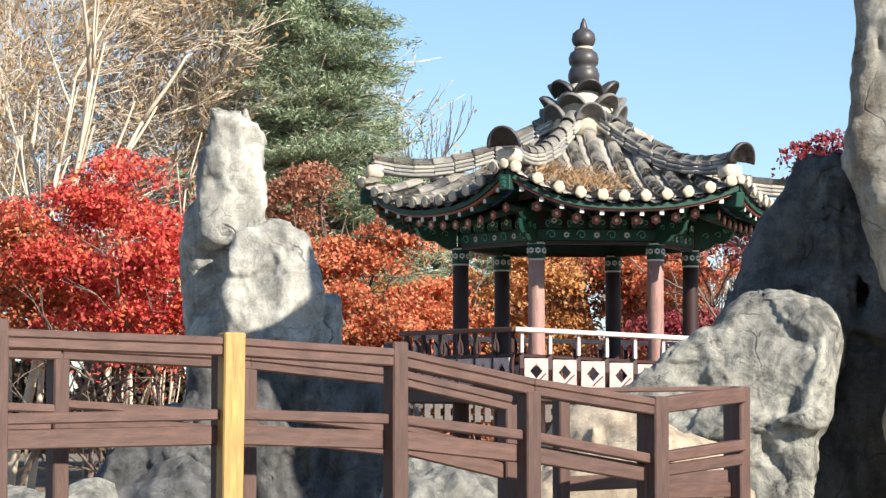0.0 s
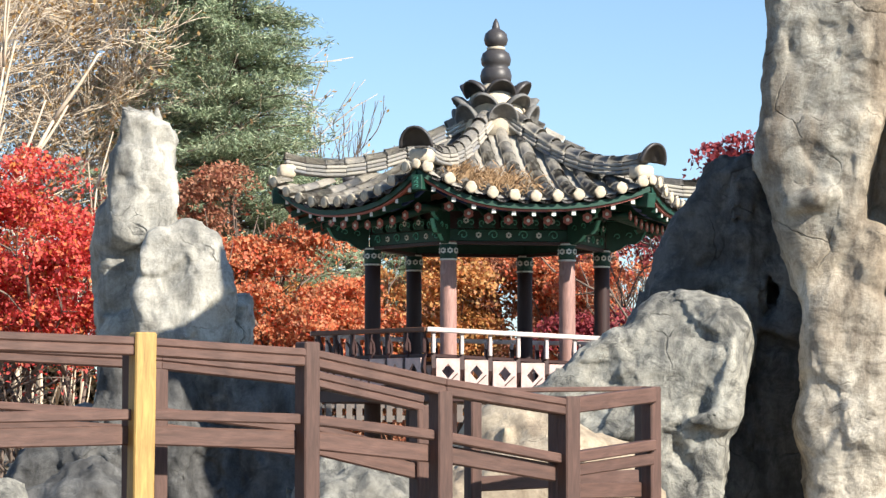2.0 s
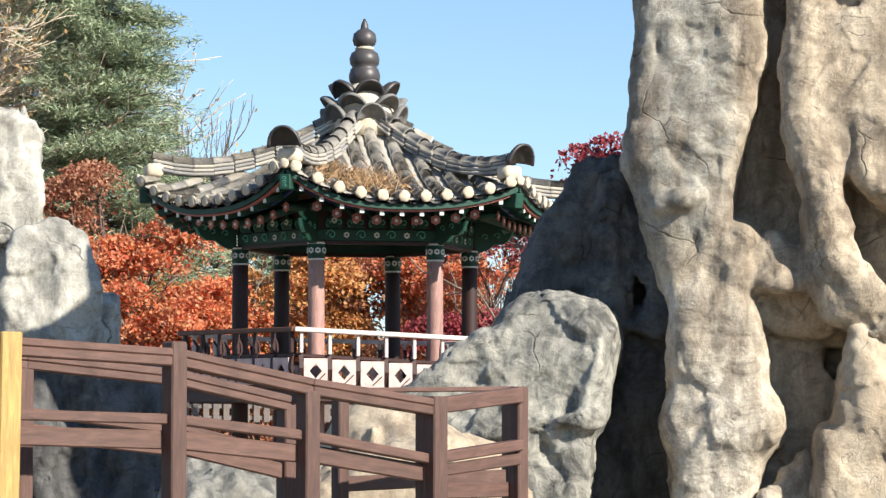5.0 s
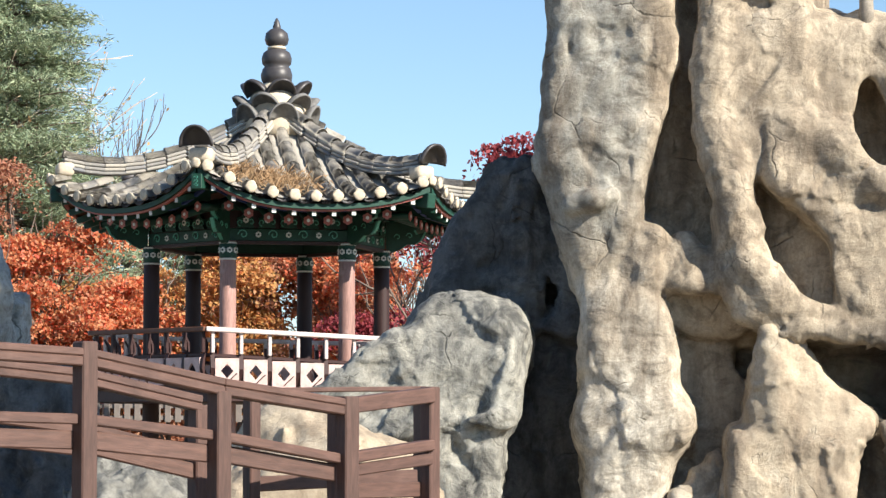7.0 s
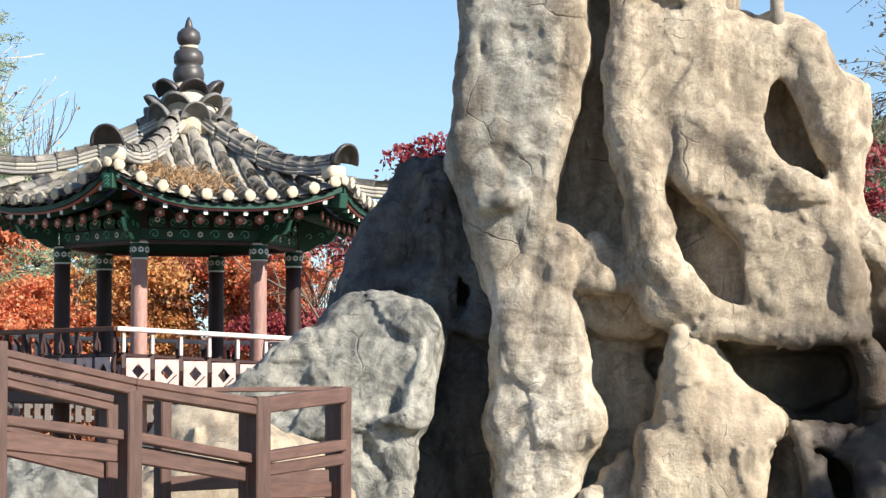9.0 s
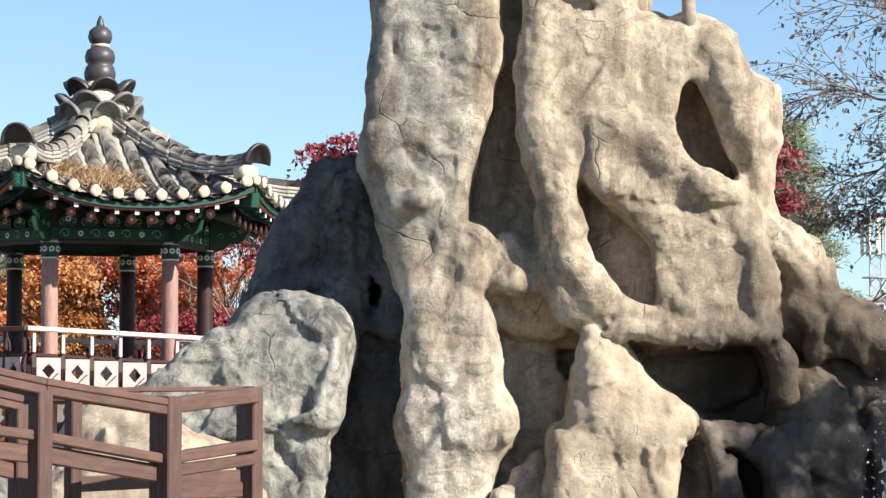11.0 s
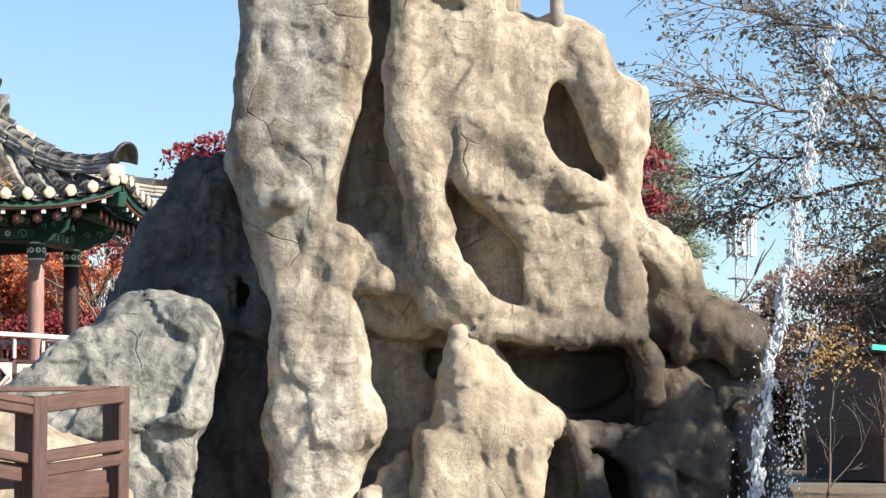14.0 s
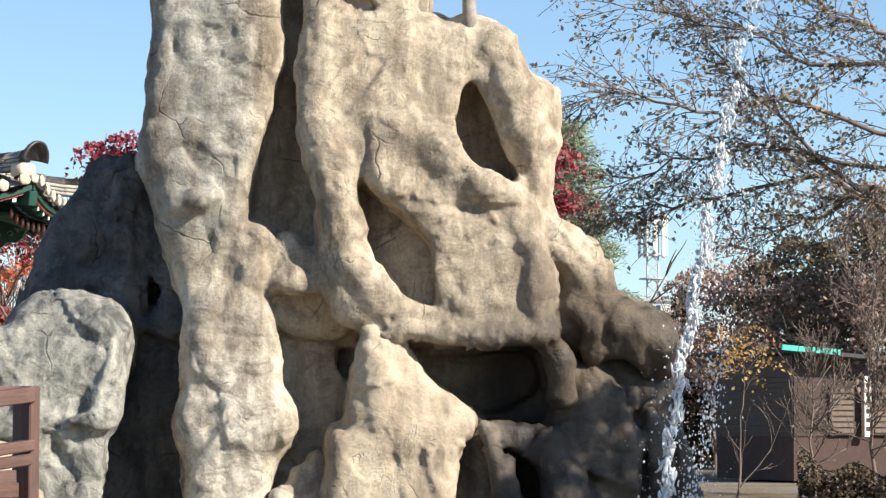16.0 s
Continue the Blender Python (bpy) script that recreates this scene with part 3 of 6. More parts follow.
    s.hollow([(3.25, 5.2), (3.5, 5.25), (3.72, 5.05), (3.68, 4.85), (3.3, 4.82)], -0.95, r=0.06, k=0.05)
    s.hollow([(0.38, 4.45), (0.95, 4.5), (1.2, 4.2), (1.0, 3.7), (0.5, 3.6)], 0.9, r=0.1, k=0.08)
    s.hollow([(1.6, 4.35), (4.2, 4.4), (4.4, 3.6), (3.6, 3.1), (2.2, 3.3)], 0.9, r=0.15, k=0.1)
    s.hollow([(4.9, 4.2), (6.2, 4.2), (6.1, 3.6), (5.0, 3.7)], 0.4, r=0.15, k=0.15)
    rock = empty("rock_formation", spot(78.2, 25.3), "tall tan artificial rock with caves, ledges and cracks", "rock")
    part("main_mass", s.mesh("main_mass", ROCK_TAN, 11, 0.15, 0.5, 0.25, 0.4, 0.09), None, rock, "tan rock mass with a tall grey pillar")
    # an unseen head added to the pillar, leaning out to shade the stones behind
    s = Stone((-6.4, -1.6, 10.4), (-1.3, 2.6, 13.8), 0.1)
    s.wedge([(-5.8, 12.4), (-4.8, 12.8), (-1.6, 13.2), (-1.6, 11.3), (-2.5, 11.2), (-4.0, 11.6)], -0.5, 2.0, r=0.2)
    part("shade_head", s.mesh("shade_head", ROCK_TAN, 19, 0.15, 0.5, 0.4, 0.4), None, rock, "unseen head added to the pillar to shade the stones behind")
    # mound at the foot
    s = Stone((-0.6, -3.0, -0.3), (3.8, 1.0, 5.2), 0.055)
    s.wedge([(0.9, 4.75), (1.45, 4.7), (1.95, 3.85), (2.2, 2.6), (0.36, 2.6), (0.6, 3.66), (0.84, 4.0)], -1.5, 0.6, tilt=(0.05, 0.1), r=0.15, sharp=16)
    s.wedge([(1.3, 3.95), (2.0, 3.8), (2.55, 3.54), (2.96, 3.08), (2.9, 2.8), (2.4, 2.4), (1.2, 2.4)], -1.6, 0.6, tilt=(0.1, 0.25), r=0.22)
    s.wedge([(0.38, 2.9), (2.75, 2.9), (2.6, 2.3), (3.0, 1.5), (3.2, 0), (0.15, 0)], -1.78, 0.6, tilt=(0.08, 0.1), r=0.3)
    s.vein([(1.1, -1.25, 4.6, 0.2), (1.2, -1.45, 3.8, 0.2), (1.2, -1.6, 3.0, 0.14)], 0.25)
    s.hollow([(2.4, 2.75), (2.7, 2.85), (3.2, 2.85), (3.4, 1.6), (2.8, 1.5), (2.55, 2.2)], -0.9, r=0.2, k=0.08)
    s.wedge([(0.9, 4.7), (1.45, 4.7), (2.15, 3.75), (2.4, 3.0), (0.6, 3.0), (0.85, 3.95)], -1.4, 0.6, tilt=(0.05, 0.15), r=0.12, sharp=22)
    part("mound", s.mesh("mound", ROCK_CREAM, 15, 0.15, 0.5, 0.25, 0.4, 0.06), None, rock, "pointed cream mound under the ledge")
    s = Stone((-1.2, -2.4, -0.3), (0.9, 0.4, 3.1), 0.055)
    s.wedge([(-0.15, 2.3), (0.2, 2.75), (0.36, 2.5), (0.5, 0), (-0.95, 0), (-0.7, 1.75)], -1.25, 0.3, tilt=(0, 0.25), r=0.2)
    s.limb((-0.5, -1.2, 1.6), (-0.3, -1.3, 0), 0.25, 0.5, 0.15)
    part("foot_stone", s.mesh("foot_stone", ROCK_TAN, 16, 0.18, 0.5, 0.5, 0.6), None, rock, "rough brown stone at the foot")
    # wet stones beside the water
    s = Stone((2.4, -2.8, -0.3), (7.6, 1.6, 4.9), 0.058)
    s.wedge([(2.98, 3.08), (3.5, 3.12), (4.2, 2.9), (4.5, 2.5), (3.9, 2.3), (3.3, 2.6)], -1.35, 0.6, tilt=(0.1, 0.3), r=0.15)
    s.vein([(3.1, -1.3, 2.95, 0.16), (3.35, -1.5, 2.3, 0.22), (3.5, -1.6, 1.4, 0.28), (3.6, -1.6, 0, 0.4)], 0.12)
    s.vein([(4.2, -1.2, 2.7, 0.25), (4.5, -1.4, 1.9, 0.35), (4.5, -1.5, 0, 0.6)], 0.15)
    s.limb((3.1, -0.3, 2.5), (3.1, -0.4, 0), 0.5, 0.6, 0.2)
    s.limb((5.0, -0.3, 3.5), (5.2, -0.6, 0), 0.7, 1.0, 0.3)
    s.limb((6.0, 0.1, 3.3), (6.35, 0.0, 0), 0.75, 1.05, 0.3)
    for x, z in ((4.9, 3.3), (5.5, 3.5), (6.1, 3.2), (6.6, 2.6)):
        s.vein([(x, -0.85, z, 0.15), (x + 0.15, -1.05, z - 0.9, 0.2), (x + 0.1, -1.2, 0, 0.3)], 0.08)
    s.cut((4.9, -1.3, 2.0), (5.8, -1.5, 1.6), 0.25, 0.3, 0.12)
    part("wet_foot", s.mesh("wet_foot", ROCK_TAN, 17, 0.18, 0.5, 0.45, 0.6), None, rock, "wet stone beside the fountain, darkened further for shade")
    return rock


def grey_boulder():
    s = Stone((-7.4, -2.0, -0.3), (-2.6, 2.4, 6.0), 0.055)
    s.wedge([(-5.3, 4.95), (-5.0, 5.2), (-4.6, 5.38), (-4.15, 5.32), (-3.3, 5.05), (-3.12, 4.75), (-3.35, 3.8), (-5.5, 3.8)], -0.15, tilt=(-0.1, 0.5), r=0.25)
    s.wedge([(-6.95, 3.4), (-6.0, 4.4), (-5.2, 5.0), (-4.2, 4.6), (-3.3, 4.5), (-3.4, 3.0), (-6.9, 2.5)], -0.42, tilt=(-0.08, 0.3), r=0.2)
    s.wedge([(-7.0, 3.5), (-3.38, 3.6), (-3.6, 2.4), (-3.42, 0), (-7.0, 0)], -0.6, tilt=(-0.08, 0.06), r=0.25)
    s.vein([(-3.45, -0.15, 4.7, 0.1), (-3.6, -0.4, 3.6, 0.1), (-3.75, -0.5, 2.4, 0.1), (-3.62, -0.55, 0.5, 0.14)], 0.3)
    s.hollow([(-4.6, 2.75), (-4.35, 2.8), (-3.95, 2.35), (-4.0, 2.1), (-4.45, 2.25)], -0.4, r=0.1, k=0.12)
    s.hollow([(-5.75, 4.3), (-5.45, 4.25), (-5.35, 3.9), (-5.65, 3.95)], -0.35, r=0.06, k=0.15)
    s.cut((-4.75, -0.5, 4.85), (-4.35, -0.5, 4.65), 0.1, 0.12, 0.12)
    s.cut((-3.95, -0.6, 3.4), (-3.95, -0.7, 2.9), 0.1, 0.16, 0.15)
    s.cut((-4.3, -0.7, 3.7), (-4.25, -0.7, 3.3), 0.08, 0.1, 0.15)
    ob = new("boulder", s.mesh("boulder", ROCK_GREY, 23, 0.18, 0.5, 0.7, 0.6))
    ob.matrix_world = spot(78.2, 24.6)
    return tagged(ob, "mottled grey boulder leaning at the foot of the tall rock", "rock")


def dark_cone():
    s = Stone((-6.6, -1.6, -0.3), (-1.6, 2.6, 8.6), 0.065)
    s.wedge([(-4.12, 7.45), (-3.88, 7.82), (-3.55, 7.92), (-2.5, 7.7), (-2.0, 4.5), (-5.0, 4.6), (-5.22, 5.5), (-4.75, 6.2), (-4.4, 6.75)], -0.1, 2.2, tilt=(-0.05, 0.22), r=0.25)
    s.wedge([(-5.1, 5.3), (-2.0, 5.4), (-2.0, 0), (-5.6, 0)], -0.4, 2.2, tilt=(0, 0.1), r=0.3)
    s.vein([(-3.6, 0.2, 7.5, 0.2), (-4.1, -0.05, 6.3, 0.3), (-4.6, -0.3, 5.2, 0.3)], 0.3)
    s.vein([(-3.1, 0.1, 7.4, 0.2), (-3.2, -0.1, 6.2, 0.3), (-3.4, -0.35, 5.1, 0.3)], 0.3)
    s.hollow([(-2.95, 5.65), (-2.6, 5.75), (-2.45, 5.1), (-2.8, 4.85)], 0.7, r=0.12, k=0.12)
    k = 25.95 / 24.75
    ob = new("boulder", s.mesh("boulder", ROCK_SHADED, 37, 0.2, 0.5 * k, 0.9, 0.8))
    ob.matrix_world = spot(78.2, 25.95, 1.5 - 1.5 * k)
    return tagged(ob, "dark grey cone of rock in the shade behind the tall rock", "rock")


def left_rock():
    s = Stone((-3.0, -2.4, -0.3), (3.0, 2.4, 9.0), 0.058)
    s.wedge([(-0.86, 8.45), (-0.3, 8.42), (0.1, 8.28), (0.18, 8.15), (0.08, 7.4), (-0.95, 7.4), (-0.86, 8.0)], -0.45, 0.6, tilt=(0.1, 0), r=0.14, k=0.1, sharp=14)
    s.limb((-0.2, 0, 8.52), (-0.18, 0, 8.2), 0.09, 0.16, 0.1)
    s.wedge([(-1.07, 7.86), (0.02, 7.9), (0.1, 7.5), (0.24, 6.7), (0.05, 6.1), (-1.1, 6.1), (-1.0, 7.1)], -0.6, 0.7, tilt=(0.1, 0.08), r=0.16, k=0.1, sharp=14)
    s.wedge([(-1.12, 6.8), (-0.9, 6.95), (0.1, 6.6), (0.1, 4.3), (-1.05, 4.5), (-1.24, 5.3), (-1.24, 6.2)], -0.3, 0.9, tilt=(-0.1, 0), r=0.12, k=0.08)
    s.wedge([(-0.55, 6.0), (-0.1, 6.45), (0.4, 6.62), (0.8, 6.48), (0.96, 6.0), (1.24, 5.4), (1.28, 4.2), (-0.4, 4.2), (-0.68, 5.3)], -1.35, 0.9, tilt=(0.05, 0.2), r=0.2, k=0.05)
    s.wedge([(0.9, 5.3), (1.5, 5.25), (1.55, 3.8), (0.9, 3.8)], -0.1, 1.0, r=0.15)
    s.wedge([(-1.0, 4.9), (1.3, 4.8), (1.4, 3.2), (-1.2, 3.2)], -0.6, 1.0, r=0.25)
    s.cut((-0.98, -0.6, 7.2), (-0.75, -0.6, 7.25), 0.14, 0.12, 0.1)
    s.cut((-0.2, -1.65, 5.05), (0.05, -1.7, 4.75), 0.16, 0.16, 0.12)
    s.cut((-0.78, -0.8, 5.9), (-0.6, -0.85, 4.9), 0.12, 0.18, 0.12)
    s.cut((0.25, -1.65, 4.8), (0.4, -1.65, 4.5), 0.1, 0.14, 0.1)
    k = 30.5 / 24.75
    rock = empty("standing_rock", spot(-193.1, 30.5, 1.5 - 1.5 * k), "tall pale grey standing rock behind the wooden railing", "rock")
    part("upright", s.mesh("upright", ROCK_PALE, 51, 0.18, 0.5 * k, 0.6, 0.6), None, rock, "pale weathered upright stone")
    s = Stone((-4.2, -2.4, -0.3), (4.2, 2.4, 5.2), 0.07)
    s.wedge([(-1.0, 4.15), (0.9, 4.3), (2.0, 4.0), (2.6, 3.2), (2.75, 0), (-1.2, 0)], -1.15, 1.6, tilt=(0.05, 0.15), r=0.35)
    s.wedge([(-2.6, 2.3), (-2.1, 2.75), (-0.8, 2.9), (-0.6, 0), (-3.0, 0)], -1.3, 1.4, tilt=(0, 0.2), r=0.35)
    s.vein([(0.2, -1.0, 3.9, 0.2), (0.1, -1.4, 2.6, 0.3), (0.3, -1.5, 0, 0.4)], 0.3)
    # shade over this boulder is put into its stone colour
    part("base_boulder", s.mesh("base_boulder", ROCK_SHADED, 53, 0.24, 0.5 * k, 1.2), None, rock, "grey boulder at its foot, coloured dark for shade")
    return rock


great_rock()
grey_boulder()
dark_cone()
left_rock()
# ---- ground ----
def ground():
    m, n, l, b = mat("leaf_litter_ground", 0.95)
    a = noisy(n, l, 0.25, 5, 0.6)
    f = noisy(n, l, 14, 5, 0.75)
    c = ramp(n, l, f, [(0.3, (0.05, 0.035, 0.02)), (0.5, (0.15, 0.105, 0.055)), (0.72, (0.4, 0.27, 0.12))])
    c = mix(n, l, ramp(n, l, a, [(0.45, (0, 0, 0)), (0.6, (1, 1, 1))]), c, (0.2, 0.175, 0.14))
    l.new(c, b.inputs["Base Color"])
    bump(n, l, b, [(f, 0.6, 0.03)])
    bm = bmesh.new()
    bmesh.ops.create_grid(bm, x_segments=120, y_segments=120, size=1)
    for v in bm.verts:
        x, y = v.co.x, v.co.y
        v.co.x = math.copysign(abs(x) ** 2.5, x) * 1500
        v.co.y = 40 + math.copysign(abs(y) ** 2.5, y) * 1500
        q = max(0, min(1, (v.co.y - 45) / 40)) * max(0, min(1, (6 - v.co.x) / 12))
        v.co.z = 0.05 * noise.noise(v.co * 0.3) + 0.5 * q - 0.06
    ob = new("ground", mesh_of("ground", bm, m, True))
    tagged(ob, "bare park ground strewn with dry leaves", "ground", kind="structure")


ground()
# ---- pavilion ----
R_EAVE, R_COL, R_RAIL = 3.2, 1.654, 2.4
RA = R_EAVE * math.cos(radians(30))
HALF = R_EAVE / 2
Z_TOP, Z_EAVE, FLOOR = 5.93, 4.46, 1.98
SIDE0 = 190.95  # direction of the first corner


LIFT = (0.47, 0.47, 0.27, 0.12, 0.4, 0.47)  # rise of each corner; the roof has sagged at two of them


def roof_z(a, w, k=1):
    q = a / RA
    rise = LIFT[k % 6] if w > 0 else LIFT[(k + 1) % 6]
    return Z_TOP - (Z_TOP - Z_EAVE) * q * (1.72 - 0.72 * q) + rise * abs(w / HALF) ** 2.5


def facet(k):
    """Pose of roof side k: x along the eave, y outwards, z up."""
    return Matrix.Rotation(radians(SIDE0 + 60 * k + 30 - 90), 4, "Z")


def corner(k, r, z=0.0):
    a = radians(SIDE0 + 60 * k)
    return Vector((r * math.cos(a), r * math.sin(a), z))


def sheet(bm, pts, nu, nv):
    g = [[bm.verts.new(pts(i / nu, j / nv)) for j in range(nv + 1)] for i in range(nu + 1)]
    for i in range(nu):
        for j in range(nv):
            bm.faces.new((g[i][j], g[i + 1][j], g[i + 1][j + 1], g[i][j + 1]))


def along(p, q, roll=Vector((0, 0, 1))):
    """A pose at p with y towards q and z up."""
    y = (q - p).normalized()
    x = y.cross(roll).normalized()
    z = x.cross(y)
    m = Matrix((x, y, z)).transposed().to_4x4()
    m.translation = p
    return m


def half_tile(name, r, length, material, thick=0.022):
    """A round cover tile: half a tube with thickness and a lip at its lower end; y runs down the slope."""
    bm = bmesh.new()
    n = 8
    rows = []
    for y, k in ((0, 0.9), (length * 0.86, 1.0), (length * 0.87, 1.06), (length, 1.06)):
        o = [bm.verts.new((-r * k * math.cos(math.pi * i / n), y, r * k * math.sin(math.pi * i / n) - 0.01)) for i in range(n + 1)]
        rows.append(o)
    for p, q in zip(rows, rows[1:]):
        for i in range(n):
            bm.faces.new((p[i], p[i + 1], q[i + 1], q[i]))
    bmesh.ops.solidify(bm, geom=bm.faces[:], thickness=thick)
    bmesh.ops.recalc_face_normals(bm, faces=bm.faces[:])
    return mesh_of(name, bm, material, True)


def rosette_mesh(name, r, petals, material, mid):
    """A flat painted flower with rounded petals and a raised heart; it faces y."""
    bm = bmesh.new()
    n = petals * 4
    top = [bm.verts.new((math.cos(2 * math.pi * i / n) * r * (0.78 + 0.22 * abs(math.sin(petals * math.pi * i / n))), 0.012, math.sin(2 * math.pi * i / n) * r * (0.78 + 0.22 * abs(math.sin(petals * math.pi * i / n))))) for i in range(n)]
    bot = [bm.verts.new((v.co.x, 0, v.co.z)) for v in top]
    bm.faces.new(top[::-1])
    for i in range(n):
        bm.faces.new((top[i], top[(i + 1) % n], bot[(i + 1) % n], bot[i]))
    before = set(bm.faces)
    tube(bm, (0, 0.0, 0), (0, 0.02, 0), r * 0.38, r * 0.34, 10)
    for f in bm.faces:
        if f not in before:
            f.material_index = 1
    bmesh.ops.recalc_face_normals(bm, faces=bm.faces[:])
    return mesh_of(name, bm, [material, mid])


def scroll_mesh(name, material, turns=1.1, r=0.07, w=0.012):
    """A painted spiral raised a little from its board; it faces y."""
    bm = bmesh.new()
    pts = []
    for i in range(19):
        t = i / 18
        a = turns * 2 * math.pi * t
        rr = r * (1 - 0.75 * t)
        pts.append(Vector((math.cos(a) * rr, 0.008, math.sin(a) * rr)))
    for p, q in zip(pts, pts[1:]):
        beam(bm, p, q, 0.012, w, up=(0, 1, 0))
    return mesh_of(name, bm, material)


def bracket_mesh(name, material):
    """A carved bracket arm: stepped, curled plate that reaches out along y."""
    bm = bmesh.new()
    out = [(0, 0), (0.1, -0.02), (0.2, 0.02), (0.3, 0.1), (0.42, 0.1), (0.5, 0.16), (0.56, 0.28), (0.5, 0.26), (0.44, 0.24), (0.4, 0.3), (0.52, 0.34), (0.56, 0.44), (0.4, 0.42), (0, 0.42)]
    a = [bm.verts.new((-0.045, y, z)) for y, z in out]
    b = [bm.verts.new((0.045, y, z)) for y, z in out]
    bm.faces.new(a)
    bm.faces.new(b[::-1])
    for i in range(len(out)):
        j = (i + 1) % len(out)
        bm.faces.new((a[j], a[i], b[i], b[j]))
    bmesh.ops.recalc_face_normals(bm, faces=bm.faces[:])
    return mesh_of(name, bm, material)


def crest_mesh(name, material, w=0.2, h=0.26):
    """A ridge-end tile: an upright rounded plate, curled forward at the rim; it faces y."""
    bm = bmesh.new()
    n = 14
    rows = []
    for k, y in ((0.0, 0.0), (0.8, 0.02), (1.0, 0.07), (1.04, 0.12)):
        rows.append([bm.verts.new((w * k * math.cos(math.pi * i / n), y, h * k * math.sin(math.pi * i / n))) for i in range(n + 1)])
    for p, q in zip(rows, rows[1:]):
        for i in range(n):
            bm.faces.new((p[i], p[i + 1], q[i + 1], q[i]))
    bmesh.ops.remove_doubles(bm, verts=bm.verts[:], dist=0.0005)
    bmesh.ops.solidify(bm, geom=bm.faces[:], thickness=0.03)
    bmesh.ops.recalc_face_normals(bm, faces=bm.faces[:])
    return mesh_of(name, bm, material, True)


def lump_mesh(name, material, sx, sy, sz, seed):
    bm = bmesh.new()
    bmesh.ops.create_icosphere(bm, subdivisions=3, radius=1)
    for v in bm.verts:
        d = 1 + 0.16 * noise.noise(v.co * 1.7 + Vector((seed, 0, 0)))
        v.co = Vector((v.co.x * sx * d, v.co.y * sy * d, v.co.z * sz * d))
    return mesh_of(name, bm, material, True)


def pavilion():
    home = spot(-78.4, 39.6)
    pav = empty("pavilion", home, "hexagonal painted wooden pavilion with curved grey tiled roof", "pavilion")
    cover = half_tile("cover_tile", 0.092, 0.285, TILE)
    plug = lump_mesh("plaster_plug", PLASTER, 0.082, 0.03, 0.078, 3)
    layer = bmesh.new()
    box(layer, (-0.13, -0.15, 0), (0.13, 0.15, 0.045), None, 0.012)
    layer = mesh_of("ridge_layer", layer, TILE)
    cap = half_tile("ridge_tile", 0.1, 0.33, TILE)
    crest = crest_mesh("ridge_crest", TILE_DARK)
    pale_crest = crest_mesh("crown_tile", CROWN)
    block = bmesh.new()
    box(block, (-0.15, -0.14, -0.08), (0.15, 0.1, 0.11), None, 0.04)
    block = mesh_of("plaster_block", block, PLASTER, True)
    flower = rosette_mesh("rafter_flower", 0.07, 6, ROSE, WHITE)
    star = rosette_mesh("white_rosette", 0.042, 6, WHITE, GREEN)
    scroll = scroll_mesh("scroll", MINT)
    small_scroll = scroll_mesh("scroll", MINT, 0.9, 0.05, 0.01)
    arm = bracket_mesh("bracket", GREEN)
    arm_edge = bracket_mesh("bracket_edge", MINT)
    drip = bmesh.new()
    sheet(drip, lambda u, v: (0.1 * (2 * u - 1), 0.02 * v, 0.045 * (2 * u - 1) ** 2 - 0.05 * v - 0.02), 8, 2)
    bmesh.ops.solidify(drip, geom=drip.faces[:], thickness=0.02)
    drip = mesh_of("drip_tile", drip, TILE_DARK, True)

    # columns with painted capitals
    for k in range(6):
        c = corner(k, R_COL)
        bm = bmesh.new()
        lathe(bm, [(0.118, 0), (0.116, 1.6), (0.112, 3.4), (0.108, 3.98)], 20)
        # front two columns get the sunlit colour, the rest the shaded one
        col = part("column", bm, FADED_SUNLIT if k in (1, 2) else RED_SHADED, pav, "faded red round column, coloured paler for sunlight" if k in (1, 2) else "red round column, coloured darker for shade", True, Matrix.Translation(c))
        bm = bmesh.new()
        lathe(bm, [(0.113, 3.72), (0.119, 3.725), (0.119, 3.955), (0.113, 3.96)], 20)
        band = part("capital_band", bm, GREEN, col, "green painted band with white rosettes", True)
        for j in range(8):
            a = radians(45 * j + SIDE0 - 90)
            part("rosette", star, None, band, m=Matrix.Rotation(a, 4, "Z") @ Matrix.Translation((0, 0.117, 3.85)))
        for z in (3.73, 3.95):
            bm = bmesh.new()
            lathe(bm, [(0.12, z - 0.012), (0.124, z - 0.008), (0.124, z + 0.008), (0.12, z + 0.012)], 20)
            part("ring", bm, WHITE, col, "thin white painted ring", True)
        bm = bmesh.new()
        lathe(bm, [(0.21, -0.1), (0.2, 0.14), (0.15, 0.2)], 16)
        part("plinth", bm, ROCK_GREY, pav, "round stone plinth", True, Matrix.Translation(c))
        out = Matrix.Translation(corner(k, R_COL + 0.06, 3.96)) @ Matrix.Rotation(radians(SIDE0 + 60 * k - 90), 4, "Z")
        br = part("bracket", arm, None, pav, "carved green bracket with pale edges", m=out)
        part("edge", arm_edge, None, br, m=Matrix.Translation((0, 0.02, 0.01)) @ Matrix.Diagonal((0.55, 1.03, 1.0, 1)))
        for s in (-1, 1):
            for y, z in ((0.16, 0.2), (0.34, 0.22)):
                part("scroll", small_scroll, None, br, m=Matrix.Translation((s * 0.047, y, z)) @ Matrix.Rotation(radians(-90 * s), 4, "Z"))

    for k in range(6):
        f = facet(k)
        ap = R_COL * math.cos(radians(30))
        hw = R_COL / 2
        # tie beam, frieze and purlin
        bm = bmesh.new()
        box(bm, (-hw, ap - 0.05, 3.985), (hw, ap + 0.05, 4.15), None, 0.008)
        tie = part("tie_beam", bm, GREEN, pav, "green painted tie beam", m=f)
        bm = bmesh.new()
